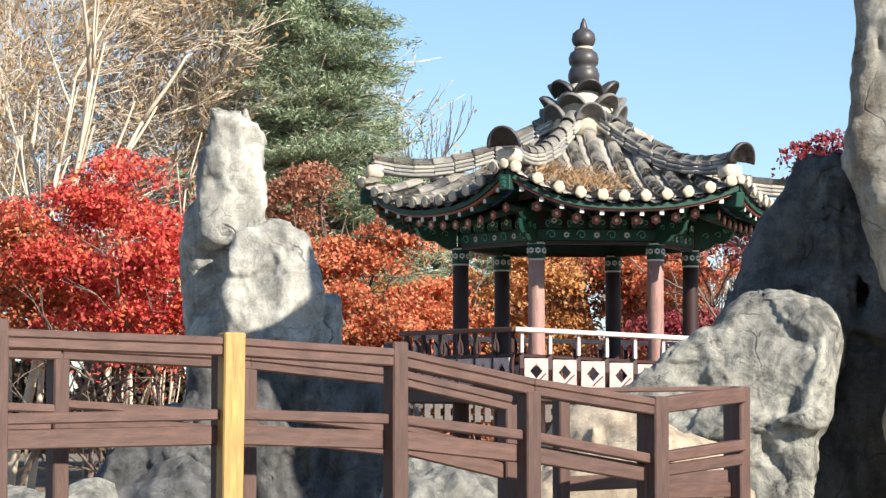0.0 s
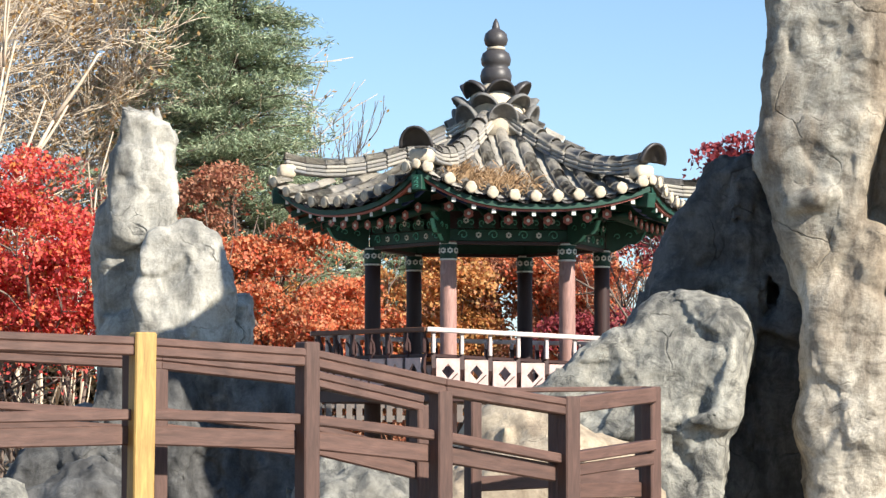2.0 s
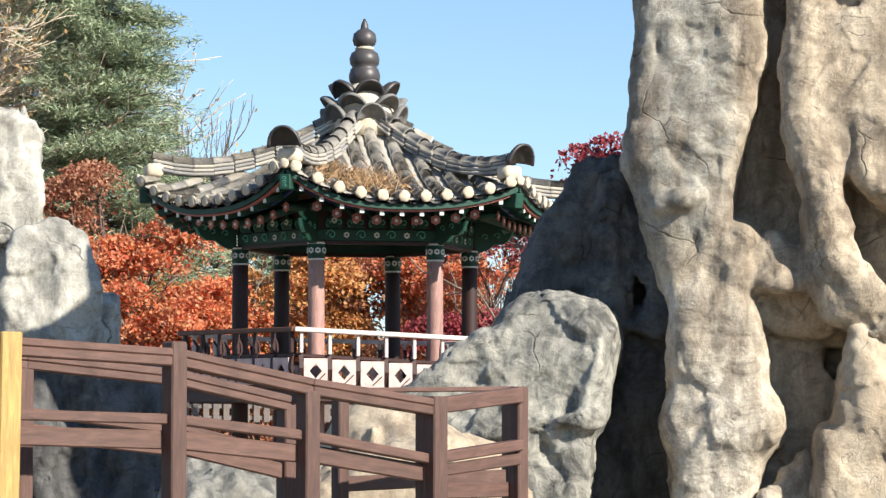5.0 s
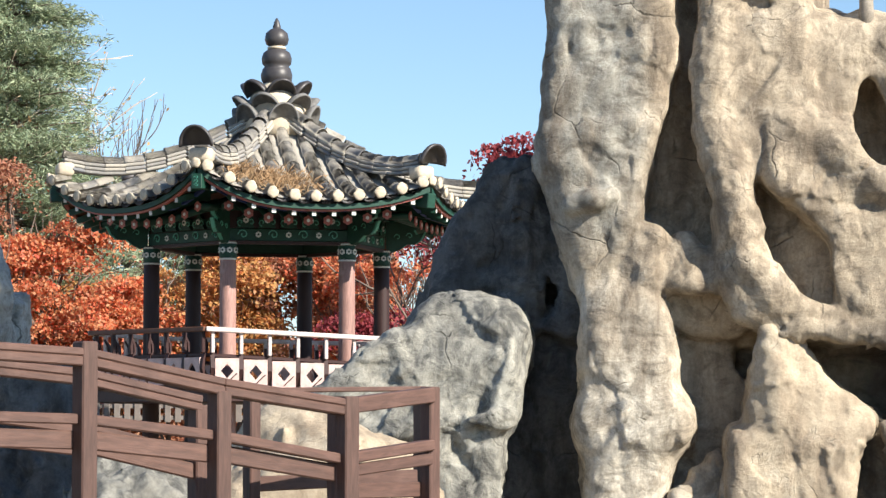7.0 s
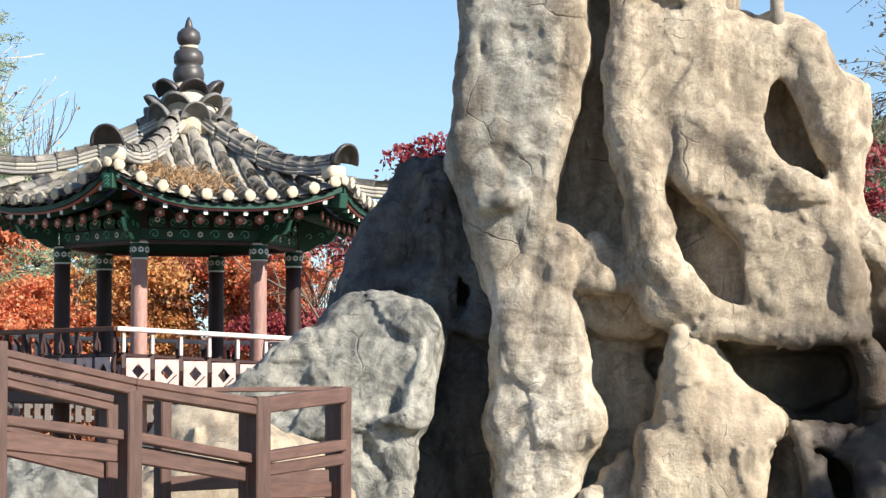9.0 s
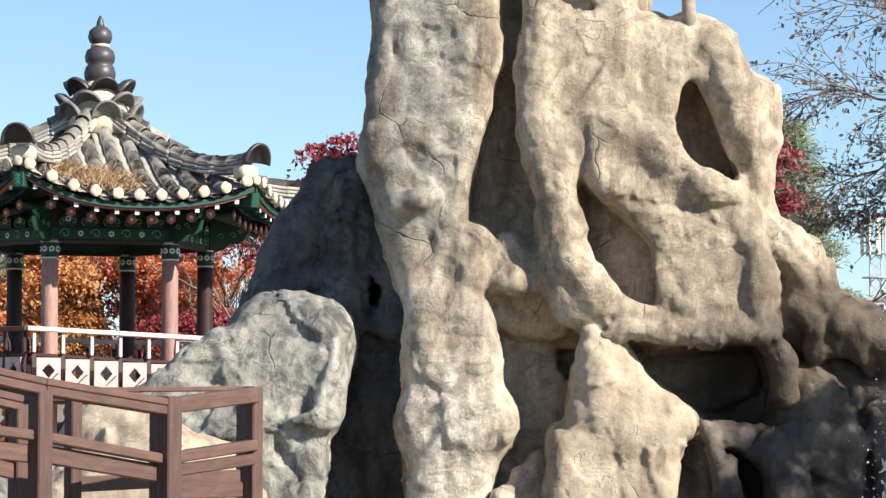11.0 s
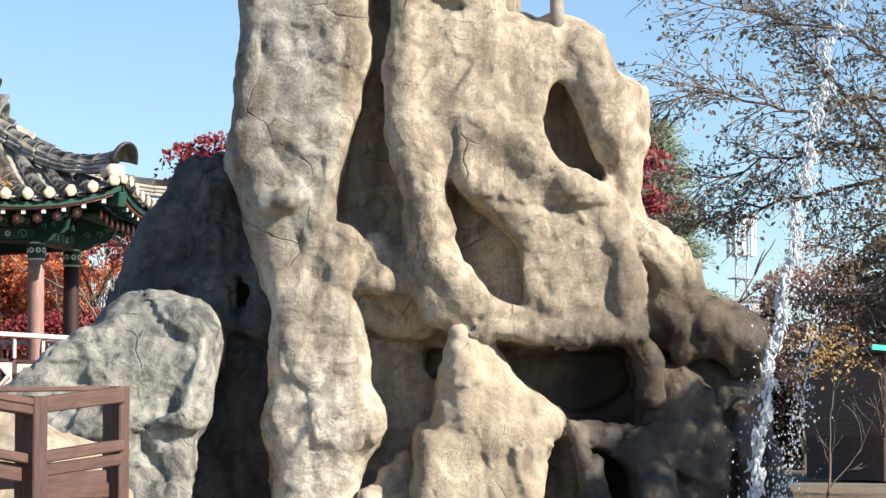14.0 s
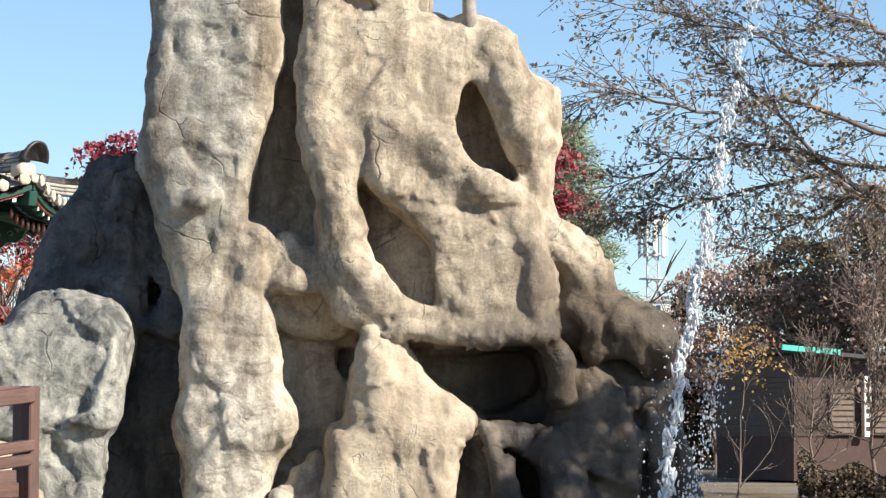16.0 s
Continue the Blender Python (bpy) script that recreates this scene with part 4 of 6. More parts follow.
        box(bm, (-hw + 0.1, ap - 0.06, 3.94), (hw - 0.1, ap + 0.062, 3.982))
        part("red_edge", bm, DARK_RED, tie)
        bm = bmesh.new()
        box(bm, (-hw, ap - 0.03, 4.153), (hw, ap + 0.03, 4.4))
        fr = part("frieze", bm, DARK_RED, pav, "dark red frieze board with painted motifs", m=f)
        bm = bmesh.new()
        tube(bm, (-hw - 0.1, ap, 4.46), (hw + 0.1, ap, 4.46), 0.075, 0.075, 12)
        part("purlin", bm, GREEN, pav, smooth=True, m=f)
        for i in range(5):
            x = (i - 2) * 0.3
            bm = bmesh.new()
            out = [(-0.12, 0), (0.12, 0), (0.09, 0.06), (0.12, 0.13), (0.05, 0.15), (0, 0.22), (-0.05, 0.15), (-0.12, 0.13), (-0.09, 0.06)]
            a = [bm.verts.new((x + px, ap + 0.085, 4.16 + pz)) for px, pz in out]
            b = [bm.verts.new((x + px, ap + 0.032, 4.16 + pz)) for px, pz in out]
            bm.faces.new(a)
            for q in range(len(out)):
                bm.faces.new((a[q], a[(q + 1) % len(out)], b[(q + 1) % len(out)], b[q]))
            bmesh.ops.recalc_face_normals(bm, faces=bm.faces[:])
            pl = part("lotus_panel", bm, GREEN, fr)
            part("rosette", star, None, pl, m=Matrix.Translation((x, ap + 0.088, 4.26)))
            for s in (-1, 1):
                part("scroll", small_scroll, None, pl, m=Matrix.Translation((x + 0.075 * s, ap + 0.083, 4.23)) @ Matrix.Rotation(radians(90 if s > 0 else 0), 4, "Y"))
        for i in range(7):
            part("rosette" if i % 2 else "scroll", star if i % 2 else scroll, None, tie, m=Matrix.Translation(((i - 3) * 0.21, ap + 0.052, 4.068)))
        f = Matrix.Translation((0.1, 0, 0)) @ f
        # roof slab, with the troughs of the pan tiles
        def top(u, v):
            a = 0.18 + (RA - 0.18) * v
            w = (2 * u - 1) * a * math.tan(radians(30))
            step = 0.024 * ((a / 0.21) % 1)
            return (w, a, roof_z(a, w, k) - 0.035 * abs(math.sin(math.pi * (w + 0.145) / 0.29)) + step)
        bm = bmesh.new()
        sheet(bm, top, 48, 39)
        part("pan_tiles", bm, TILE, pav, "grey pan tiles in overlapping courses", True, f)
        bm = bmesh.new()
        sheet(bm, lambda u, v: ((2 * u - 1) * (0.9 + (RA - 0.95) * v) * 0.577, 0.9 + (RA - 0.95) * v, roof_z(0.9 + (RA - 0.95) * v, (2 * u - 1) * (0.9 + (RA - 0.95) * v) * 0.577, k) - 0.14), 24, 14)
        part("soffit", bm, SOFFIT, pav, "brown painted boards under the eaves", True, f)
        # eave boards
        for name, a0, dz, h, ma in (("eave_board", RA - 0.05, -0.1, 0.07, GREEN), ("eave_strip", RA - 0.4, -0.2, 0.05, BLUE), ("eave_trim", RA - 0.09, -0.155, 0.03, ROSE)):
            bm = bmesh.new()
            rows = []
            for i in range(25):
                w = (2 * i / 24 - 1) * a0 * 0.577
                z = roof_z(a0, w, k) + dz
                rows.append([bm.verts.new(v) for v in ((w, a0 - 0.025, z - h / 2), (w, a0 + 0.025, z - h / 2), (w, a0 + 0.025, z + h / 2), (w, a0 - 0.025, z + h / 2))])
            for p, q in zip(rows, rows[1:]):
                for i in range(4):
                    bm.faces.new((p[i], p[(i + 1) % 4], q[(i + 1) % 4], q[i]))
            bmesh.ops.recalc_face_normals(bm, faces=bm.faces[:])
            part(name, bm, ma, pav, m=f)
        # rafters, round below and squared above
        for i in range(11):
            w = (i - 5) * 0.27
            a_in = max(1.3, abs(w) * 1.732 + 0.12)
            a_out = 2.3
            if a_in < a_out:
                bm = bmesh.new()
                p, q = Vector((w, a_in, roof_z(a_in, w, k) - 0.44)), Vector((w, a_out, roof_z(a_out, w, k) - 0.35))
                tube(bm, p, q, 0.055, 0.05, 10)
                ra = part("rafter", bm, GREEN, pav, "green round rafter with a painted flower end", True, f)
                part("flower_end", flower, None, ra, m=Matrix.Translation(q + Vector((0, 0.002, 0))))
            a_in, a_out = max(2.0, abs(w) * 1.732 + 0.1), RA - 0.1
            if a_in < a_out:
                bm = bmesh.new()
                p, q = Vector((w, a_in, roof_z(a_in, w, k) - 0.2)), Vector((w, a_out, roof_z(a_out, w, k) - 0.2))
                beam(bm, p, q, 0.07, 0.085)
                ra = part("flying_rafter", bm, GREEN, pav, "square green rafter with a white end", m=f)
                bm = bmesh.new()
                box(bm, (w - 0.028, a_out, q.z - 0.03), (w + 0.028, a_out + 0.008, q.z + 0.03))
                part("white_end", bm, WHITE, ra)
        # cover tiles
        joined = bmesh.new()
        for i in range(11):
            w = (i - 5) * 0.29
            a, j = RA + 0.04, 0
            low = max(0.3, abs(w) * 1.732 + 0.05)
            while a > low:
                b = max(low - 0.1, a - 0.262)
                p, q = Vector((w, b, roof_z(b, w, k) + 0.035)), Vector((w, a, roof_z(a, w, k) + 0.03))
                m = along(p, q) @ Matrix.Rotation(random.uniform(-0.05, 0.05), 4, "Y") @ Matrix.Diagonal((1, (q - p).length / 0.262, 1, 1))
                if k in (0, 1, 2):
                    part("cover_tile", cover, None, pav, m=f @ m)
                else:
                    n0 = len(joined.verts)
                    joined.from_mesh(cover)
                    joined.verts.ensure_lookup_table()
                    bmesh.ops.transform(joined, matrix=m, verts=joined.verts[n0:])
                if j == 0:
                    part("plaster_plug", plug, None, pav, m=f @ Matrix.Translation(q + Vector((0, 0.015, 0.02))) @ Matrix.Rotation(random.uniform(0, 6), 4, "Y"))
                a, j = b, j + 1
        if k not in (0, 1, 2):
            tagged(part("cover_tiles", joined, TILE, pav, smooth=True, m=f), kind="stuff")
        else:
            joined.free()
        for i in range(10):
            w = (i - 4.5) * 0.29
            part("drip_tile", drip, None, pav, m=f @ Matrix.Translation((w, RA + 0.0, roof_z(RA, w, k) - 0.0)))

    # hips: corner rafters and stacked ridges
    for k in range(6):
        def hip(r):
            a = r * math.cos(radians(30))
            return corner(k, r, roof_z(a, r / 2, k)) + Vector((0.1, 0, 0))
        bm = bmesh.new()
        p, q = hip(1.5), hip(R_EAVE - 0.02)
        beam(bm, p - Vector((0, 0, 0.3)), q - Vector((0, 0, 0.26)), 0.15, 0.2, bevel=0.01)
        cr = part("corner_rafter", bm, GREEN, pav, "heavy green corner rafter with a patterned end")
        e = along(q, q + (q - p)) @ Matrix.Translation((0, 0.004, -0.26))
        bm = bmesh.new()
        box(bm, (-0.065, 0, -0.09), (0.065, 0.006, 0.09))
        part("end_board", bm, WHITE, cr, m=e)
        for z in (-0.05, 0.0, 0.05):
            part("motif", small_scroll, None, cr, m=e @ Matrix.Translation((0, 0.004, z)) @ Matrix.Diagonal((0.7, 1, 0.5, 1)))
        n = 9
        for i in range(n):
            r0, r1 = 0.42 + (R_EAVE - 0.62) * i / n, 0.42 + (R_EAVE - 0.62) * (i + 1) / n
            lift = 0.1 * (i / n) ** 3
            for j in range(3):
                h0 = 0.05 + 0.055 * j + lift
                m = along(hip(r0) + Vector((0, 0, h0)), hip(r1) + Vector((0, 0, h0 + 0.02))) @ Matrix.Translation((random.uniform(-0.012, 0.012), 0.15, 0)) @ Matrix.Rotation(random.uniform(-0.04, 0.04), 4, "Z")
                part("ridge_layer", layer, None, pav, m=m @ Matrix.Diagonal((1 - 0.1 * j, (r1 - r0) / 0.295, 1, 1)))
            h0 = 0.225 + lift
            m = along(hip(r0) + Vector((0, 0, h0)), hip(r1) + Vector((0, 0, h0 + 0.02)))
            part("ridge_tile", cap, None, pav, m=m @ Matrix.Diagonal((1, (r1 - r0) / 0.31, 1, 1)))
        tip = hip(R_EAVE - 0.2)
        face = along(tip, tip + (corner(k, 1) * 1.0))
        part("plaster_block", block, None, pav, "white plaster under the ridge end", m=face @ Matrix.Translation((0, 0.0, 0.12)))
        if k:  # one corner has lost its crest
            part("ridge_crest", crest, None, pav, "dark rounded ridge-end tile", m=face @ Matrix.Translation((0, 0.1, 0.26)) @ Matrix.Rotation(radians(-18), 4, "X"))
        part("plaster_plug", plug, None, pav, m=face @ Matrix.Translation((0, 0.2, 0.02)) @ Matrix.Diagonal((0.85, 1.0, 0.85, 1)))

    # crown of curled tiles and the finial
    bm = bmesh.new()
    lathe(bm, [(0.5, 5.55), (0.46, 5.8), (0.42, 5.98), (0.36, 6.14), (0.22, 6.27), (0.15, 6.36)], 20)
    part("crown_core", bm, PLASTER, pav, "white plaster core under the finial", True, Matrix.Translation((0.11, 0, 0)))
    for ring, (r, z, tilt, sc, off) in enumerate(((0.44, 5.76, -20, 0.95, 30), (0.38, 5.98, -42, 0.9, 0), (0.27, 6.16, -36, 0.95, 30))):
        for k in range(6):
            a = radians(SIDE0 + 60 * k + off - 90)
            m = Matrix.Translation((0.11, 0, 0)) @ Matrix.Rotation(a, 4, "Z") @ Matrix.Translation((0, r, z)) @ Matrix.Rotation(radians(tilt), 4, "X") @ Matrix.Diagonal((sc, sc, sc, 1))
            part("crown_tile", crest if ring == 2 else pale_crest, None, pav, "dark curled crown tile" if ring == 2 else "grey weathered crown tile", m=m)
    bm = bmesh.new()
    lathe(bm, [(0.17, 6.3), (0.215, 6.36), (0.225, 6.44), (0.2, 6.53), (0.17, 6.56), (0.205, 6.6), (0.215, 6.68), (0.19, 6.76), (0.12, 6.81), (0.1, 6.83)], 28)
    fin = part("finial", bm, TILE_DARK, pav, "dark ceramic gourd finial", True, Matrix.Translation((0.115, 0, 0)))
    bm = bmesh.new()
    lathe(bm, [(0.13, 6.81), (0.135, 6.84), (0.11, 6.855)], 24)
    part("collar", bm, PLASTER, fin, "white mortar collar", True)
    bm = bmesh.new()
    lathe(bm, [(0.1, 6.85), (0.15, 6.88), (0.172, 6.95), (0.155, 7.04), (0.1, 7.09), (0.06, 7.11), (0.055, 7.14), (0.04, 7.2), (0.012, 7.26)], 28)
    part("knob", bm, TILE_DARK, fin, "dark ceramic knob with a spike", True)

    # floor and balustrade
    bm = bmesh.new()
    lathe(bm, [(2.3, 1.78), (2.42, 1.8), (2.42, 1.95), (2.38, 1.97)], 6, Matrix.Rotation(radians(SIDE0), 4, "Z"))
    part("floor_frame", bm, DARK_RED, pav, "dark red floor frame")
    plate = bmesh.new()
    o = [(-0.16, 0), (0.16, 0), (0.16, 0.36), (-0.16, 0.36)]
    d = [(0, 0.09), (0.085, 0.19), (0, 0.29), (-0.085, 0.19)]
    ring = {}
    for y in (0.0, 0.03):
        ring[y] = [plate.verts.new((x, y, z)) for x, z in o], [plate.verts.new((x, y, z)) for x, z in d]
        vo, vd = ring[y]
        for i in range(4):
            plate.faces.new((vo[i], vo[(i + 1) % 4], vd[i]))
            plate.faces.new((vo[(i + 1) % 4], vd[(i + 1) % 4], vd[i]))
    for q in (0, 1):
        for i in range(4):
            plate.faces.new((ring[0.0][q][i], ring[0.0][q][(i + 1) % 4], ring[0.03][q][(i + 1) % 4], ring[0.03][q][i]))
    bmesh.ops.recalc_face_normals(plate, faces=plate.faces[:])
    plate = mesh_of("panel", plate, PINK)
    chev = bmesh.new()
    beam(chev, (-0.13, 0.034, 0.16), (0.0, 0.034, 0.035), 0.014, 0.018, up=(0, 1, 0))
    chev = mesh_of("chevron", chev, DARK_RED)
    stem = bmesh.new()
    prof = [(0.02, 0.0, 0.05), (0.05, 0.14, 0.06), (0.1, 0.28, 0.05), (0.09, 0.4, 0.035), (0.03, 0.52, 0.03), (0.04, 0.62, 0.035), (0.1, 0.72, 0.04)]
    rows = [[stem.verts.new((x, y + e * t, z)) for x, e in ((-0.028, -0.5), (0.028, -0.5), (0.028, 0.5), (-0.028, 0.5))] for y, z, t in prof]
    for p, q in zip(rows, rows[1:]):
        for i in range(4):
            stem.faces.new((p[i], p[(i + 1) % 4], q[(i + 1) % 4], q[i]))
    stem.faces.new(rows[0][::-1])
    stem.faces.new(rows[-1])
    stem = mesh_of("baluster", stem, DARK_RED)
    pip = bmesh.new()
    box(pip, (-0.024, -0.03, 0), (0.024, 0.03, 0.3), None, 0.008)
    # dark red copy of the strut, for the side that lies in shade
    shaded_pip = mesh_of("strut", pip.copy(), DARK_RED)
    pip = mesh_of("strut", pip, RAIL_WHITE)
    sink = (0.0, 0.0, -0.12, -0.12, -0.05, 0.0)  # the floor has settled towards the rocks

    def sag(k, x):
        t = 0.5 + x / R_RAIL
        return sink[k] * t + sink[(k + 1) % 6] * (1 - t)

    for k in range(6):
        f = facet(k)
        ap, hw = R_RAIL * math.cos(radians(30)), R_RAIL / 2
        for i in range(6):
            x = (i - 2.5) * 0.385
            pn = part("panel", plate, None, pav, "faded pink board with a diamond cut-out", m=f @ Matrix.Translation((x, ap + 0.06, FLOOR + 0.04 + sag(k, x))))
            part("chevron", chev, None, pn)
        for i in range(7):
            x = (i - 3) * 0.385
            part("baluster", stem, None, pav, "dark carved baluster", m=f @ Matrix.Translation((x, ap - 0.03, FLOOR - 0.02 + sag(k, x))))
            part("strut", shaded_pip if k == 0 else pip, None, pav, m=f @ Matrix.Translation((x, ap + 0.06, FLOOR + 0.46 + sag(k, x))))
        # the front-left handrail is coloured brown in place of the shade on it
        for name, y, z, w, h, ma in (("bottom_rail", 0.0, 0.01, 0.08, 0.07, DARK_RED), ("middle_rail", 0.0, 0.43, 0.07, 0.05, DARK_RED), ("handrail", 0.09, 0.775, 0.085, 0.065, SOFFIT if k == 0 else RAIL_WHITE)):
            bm = bmesh.new()
            L = hw + y * 0.577
            beam(bm, (-L, ap + y, FLOOR + z + sink[(k + 1) % 6]), (L, ap + y, FLOOR + z + sink[k]), w, h, bevel=0.01)
            part(name, bm, ma, pav, m=f)
    return pav, home


PAV, PAV_HOME = pavilion()


def dry_grass():
    """Tangled straw that has seeded itself among the roof tiles."""
    rng = random.Random(4)
    bm = bmesh.new()
    f = facet(1)
    for i in range(1500):
        w = rng.gauss(0.5, 0.3)
        a = rng.gauss(2.0, 0.24)
        if a > 2.62 or abs(w) * 1.8 > a:
            continue
        p = Vector((w, a, roof_z(a, w) + 0.02))
        d = Vector((rng.gauss(0, 0.09), rng.gauss(0.03, 0.09), rng.uniform(0.05, 0.2)))
        s = Vector((rng.gauss(0, 1), rng.gauss(0, 1), 0)).normalized() * 0.004
        m = p + d * 0.6 + Vector((0, 0, 0.02))
        q = [bm.verts.new(v) for v in (p - s, p + s, m + s * 0.8, p + d)]
        bm.faces.new(q)
        bm.faces.new([bm.verts.new(v) for v in (m - s, m + s, p + d + Vector((rng.gauss(0, 0.05), rng.gauss(0, 0.05), -0.03)))])
    ob = new("dry_grass", mesh_of("dry_grass", bm, STRAW))
    ob.matrix_world = PAV_HOME @ Matrix.Translation((0.1, 0, 0)) @ f
    tagged(ob, "brown dry grass growing between the roof tiles", "grass", kind="stuff")


dry_grass()
# ---- footbridge ----
def timber(name, parent, a, b, w, h, material, label=""):
    """A squared timber as a part of its own, its length along its own x."""
    a, b = Vector(a), Vector(b)
    x = (b - a).normalized()
    y = Vector((0, 0, 1)).cross(x)
    y = y.normalized() if y.length > 0.01 else Vector((0, 1, 0))
    m = Matrix((x, y, x.cross(y))).transposed().to_4x4()
    m.translation = (a + b) / 2
    L = (b - a).length / 2
    bm = bmesh.new()
    box(bm, (-L, -w / 2, -h / 2), (L, w / 2, h / 2), None, 0.008)
    return part(name, bm, material, parent, label, m=m)


def post(name, parent, x, y, z, w, material, turn=35, label="", lean=0.0):
    bm = bmesh.new()
    box(bm, (-w / 2, -w / 2, -z), (w / 2, w / 2, 0), None, 0.009)
    return part(name, bm, material, parent, label, m=Matrix.Translation((x, y, z)) @ Matrix.Rotation(radians(lean), 4, "Y") @ Matrix.Rotation(radians(turn), 4, "Z"))


def footbridge():
    home = spot(-142.9, 16.5)
    br = empty("footbridge", home, "brown stained wooden footbridge with two railings", "bridge")
    # nearer railing: x, y, post top, cap, middle rail, lower board
    near = [(-3.6, -2.52, 2.07, 2.03, 1.5, 1.39), (-2.137, -1.5, 2.06, 1.985, 1.522, 1.412), (-0.944, -0.66, 2.0, 1.962, 1.552, 1.434), (0.0, 0.0, 1.98, 1.915, 1.525, 1.404), (0.81, 0.567, 1.7, 1.752, 1.424, 1.318), (1.64, 1.15, 1.672, 1.628, 1.27, 1.186)]
    for i, (x, y, z, c, m, l) in enumerate(near):
        if i == 2:
            post("new_post", br, x + 0.02, y - 0.05, 2.012, 0.125, FRESH, 22, "new unpainted yellow pine post", 0.6)
        post("post", br, x - (0.03 if i == 2 else 0), y + (0.06 if i == 2 else -0.03), z if i != 2 else 1.9, 0.112 if i < 5 else 0.12, FENCE_Z, 36)
        if i:
            a = near[i - 1]
            timber("cap_rail", br, (a[0], a[1] - 0.02, a[3]), (x, y - 0.02, c), 0.125, 0.046, FENCE_X)
            timber("upper_rail", br, (a[0], a[1] - 0.02, a[3] - 0.053), (x, y - 0.02, c - 0.053), 0.118, 0.056, FENCE_X)
            timber("middle_rail", br, (a[0], a[1], a[4]), (x, y, m), 0.08, 0.062, FENCE_X)
            timber("lower_rail", br, (a[0], a[1] + 0.04, a[5]), (x - 0.06, y + 0.0, l), 0.05, 0.11, FENCE_X)
    # short return at the end
    post("post", br, 1.585, 1.17, 1.66, 0.1, FENCE_Z, 36)
    post("post", br, 2.243, 1.72, 1.742, 0.1, FENCE_Z, 40)
    for z0, z1, h, w in ((1.612, 1.688, 0.1, 0.09), (1.283, 1.362, 0.07, 0.09), (1.2, 1.27, 0.075, 0.05)):
        timber("return_rail", br, (1.64, 1.13, z0), (2.243, 1.68, z1), w, h, FENCE_X)
    timber("return_rail", br, (1.68, 1.3, 1.07), (2.26, 1.82, 1.07), 0.05, 0.1, FENCE_X)
    # farther railing
    far = [(-3.2, -1.05, 1.98, 1.965), (-1.963, -0.2, 1.97, 1.945), (-0.915, 0.6, 1.94, 1.905), (0.0, 1.2, 1.86, 1.815), (0.727, 1.65, 1.68, 1.655)]
    for i, (x, y, z, c) in enumerate(far):
        post("post", br, x, y, z - 0.06, 0.105, FENCE_Z, 36)
        if i:
            a = far[i - 1]
            timber("cap_rail", br, (a[0], a[1], a[3]), (x, y, c), 0.12, 0.05, FENCE_X)
            timber("upper_rail", br, (a[0], a[1], a[3] - 0.052), (x, y, c - 0.052), 0.112, 0.05, FENCE_X)
            timber("middle_rail", br, (a[0], a[1], a[3] - 0.33), (x, y, c - 0.36), 0.1, 0.05, FENCE_X)
            timber("lower_rail", br, (a[0], a[1], a[3] - 0.45), (x, y, c - 0.47), 0.05, 0.1, FENCE_X)
    post("post", br, 1.09, 1.95, 1.68, 0.09, FENCE_Z, 36)
    timber("cap_rail", br, (0.85, 1.9, 1.715), (2.35, 3.1, 1.745), 0.12, 0.035, FENCE_X)
    timber("lower_rail", br, (1.05, 1.95, 1.1), (2.3, 3.0, 1.13), 0.05, 0.1, FENCE_X)
    post("post", br, 2.36, 3.1, 1.72, 0.1, FENCE_Z, 36)
    # deck
    d = Vector((0.82, 0.573, 0))
    s = Vector((-0.573, 0.82, 0))
    for i in range(36):
        t = -4.2 + i * 0.17
        z = 0.92 - 0.014 * (t + 1.2) ** 2
        p = d * t + Vector((-0.0, 0.0, z)) - s * 0.02
        timber("deck_plank", br, p, p + s * 1.35, 0.15, 0.04, FENCE_X)
    for o in (0.05, 1.25):
        for i in range(6):
            t0, t1 = -4.2 + i, -3.2 + i
            timber("joist", br, d * t0 + s * o + Vector((0, 0, 0.8 - 0.014 * (t0 + 1.2) ** 2)), d * t1 + s * o + Vector((0, 0, 0.8 - 0.014 * (t1 + 1.2) ** 2)), 0.12, 0.18, FENCE_X)


footbridge()
# ---- trees ----
def cloud(name, pts, size, aspect, lift, material, seed, axis=None):
    """Many small kite-shaped leaves at pts, each turned its own way."""
    rng = np.random.RandomState(seed)
    n = len(pts)
    nor = rng.normal(size=(n, 3)) + np.array((0.55 * lift, -0.5 * lift, 0.7 * lift))
    nor /= np.linalg.norm(nor, axis=1)[:, None]
    a = np.cross(nor, rng.normal(size=(n, 3)))
    a /= np.linalg.norm(a, axis=1)[:, None]
    if axis is not None:
        a = axis + 0.6 * rng.normal(size=(n, 3))
        a /= np.linalg.norm(a, axis=1)[:, None]
        nor = np.cross(a, rng.normal(size=(n, 3)))
        nor /= np.linalg.norm(nor, axis=1)[:, None]
    b = np.cross(nor, a)
    s = size * rng.uniform(0.6, 1.35, (n, 1))
    v = np.stack([pts - a * s, pts + b * s * aspect - a * s * 0.15, pts + a * s, pts - b * s * aspect - a * s * 0.15], 1).reshape(-1, 3)
    me = bpy.data.meshes.new(name)
    me.vertices.add(4 * n)
    me.vertices.foreach_set("co", v.astype(np.float32).ravel())
    me.loops.add(4 * n)
    me.loops.foreach_set("vertex_index", np.arange(4 * n, dtype=np.int32))
    me.polygons.add(n)
    me.polygons.foreach_set("loop_start", np.arange(0, 4 * n, 4, dtype=np.int32))
    me.update()
    me.validate()
    me.materials.append(material)
    return me


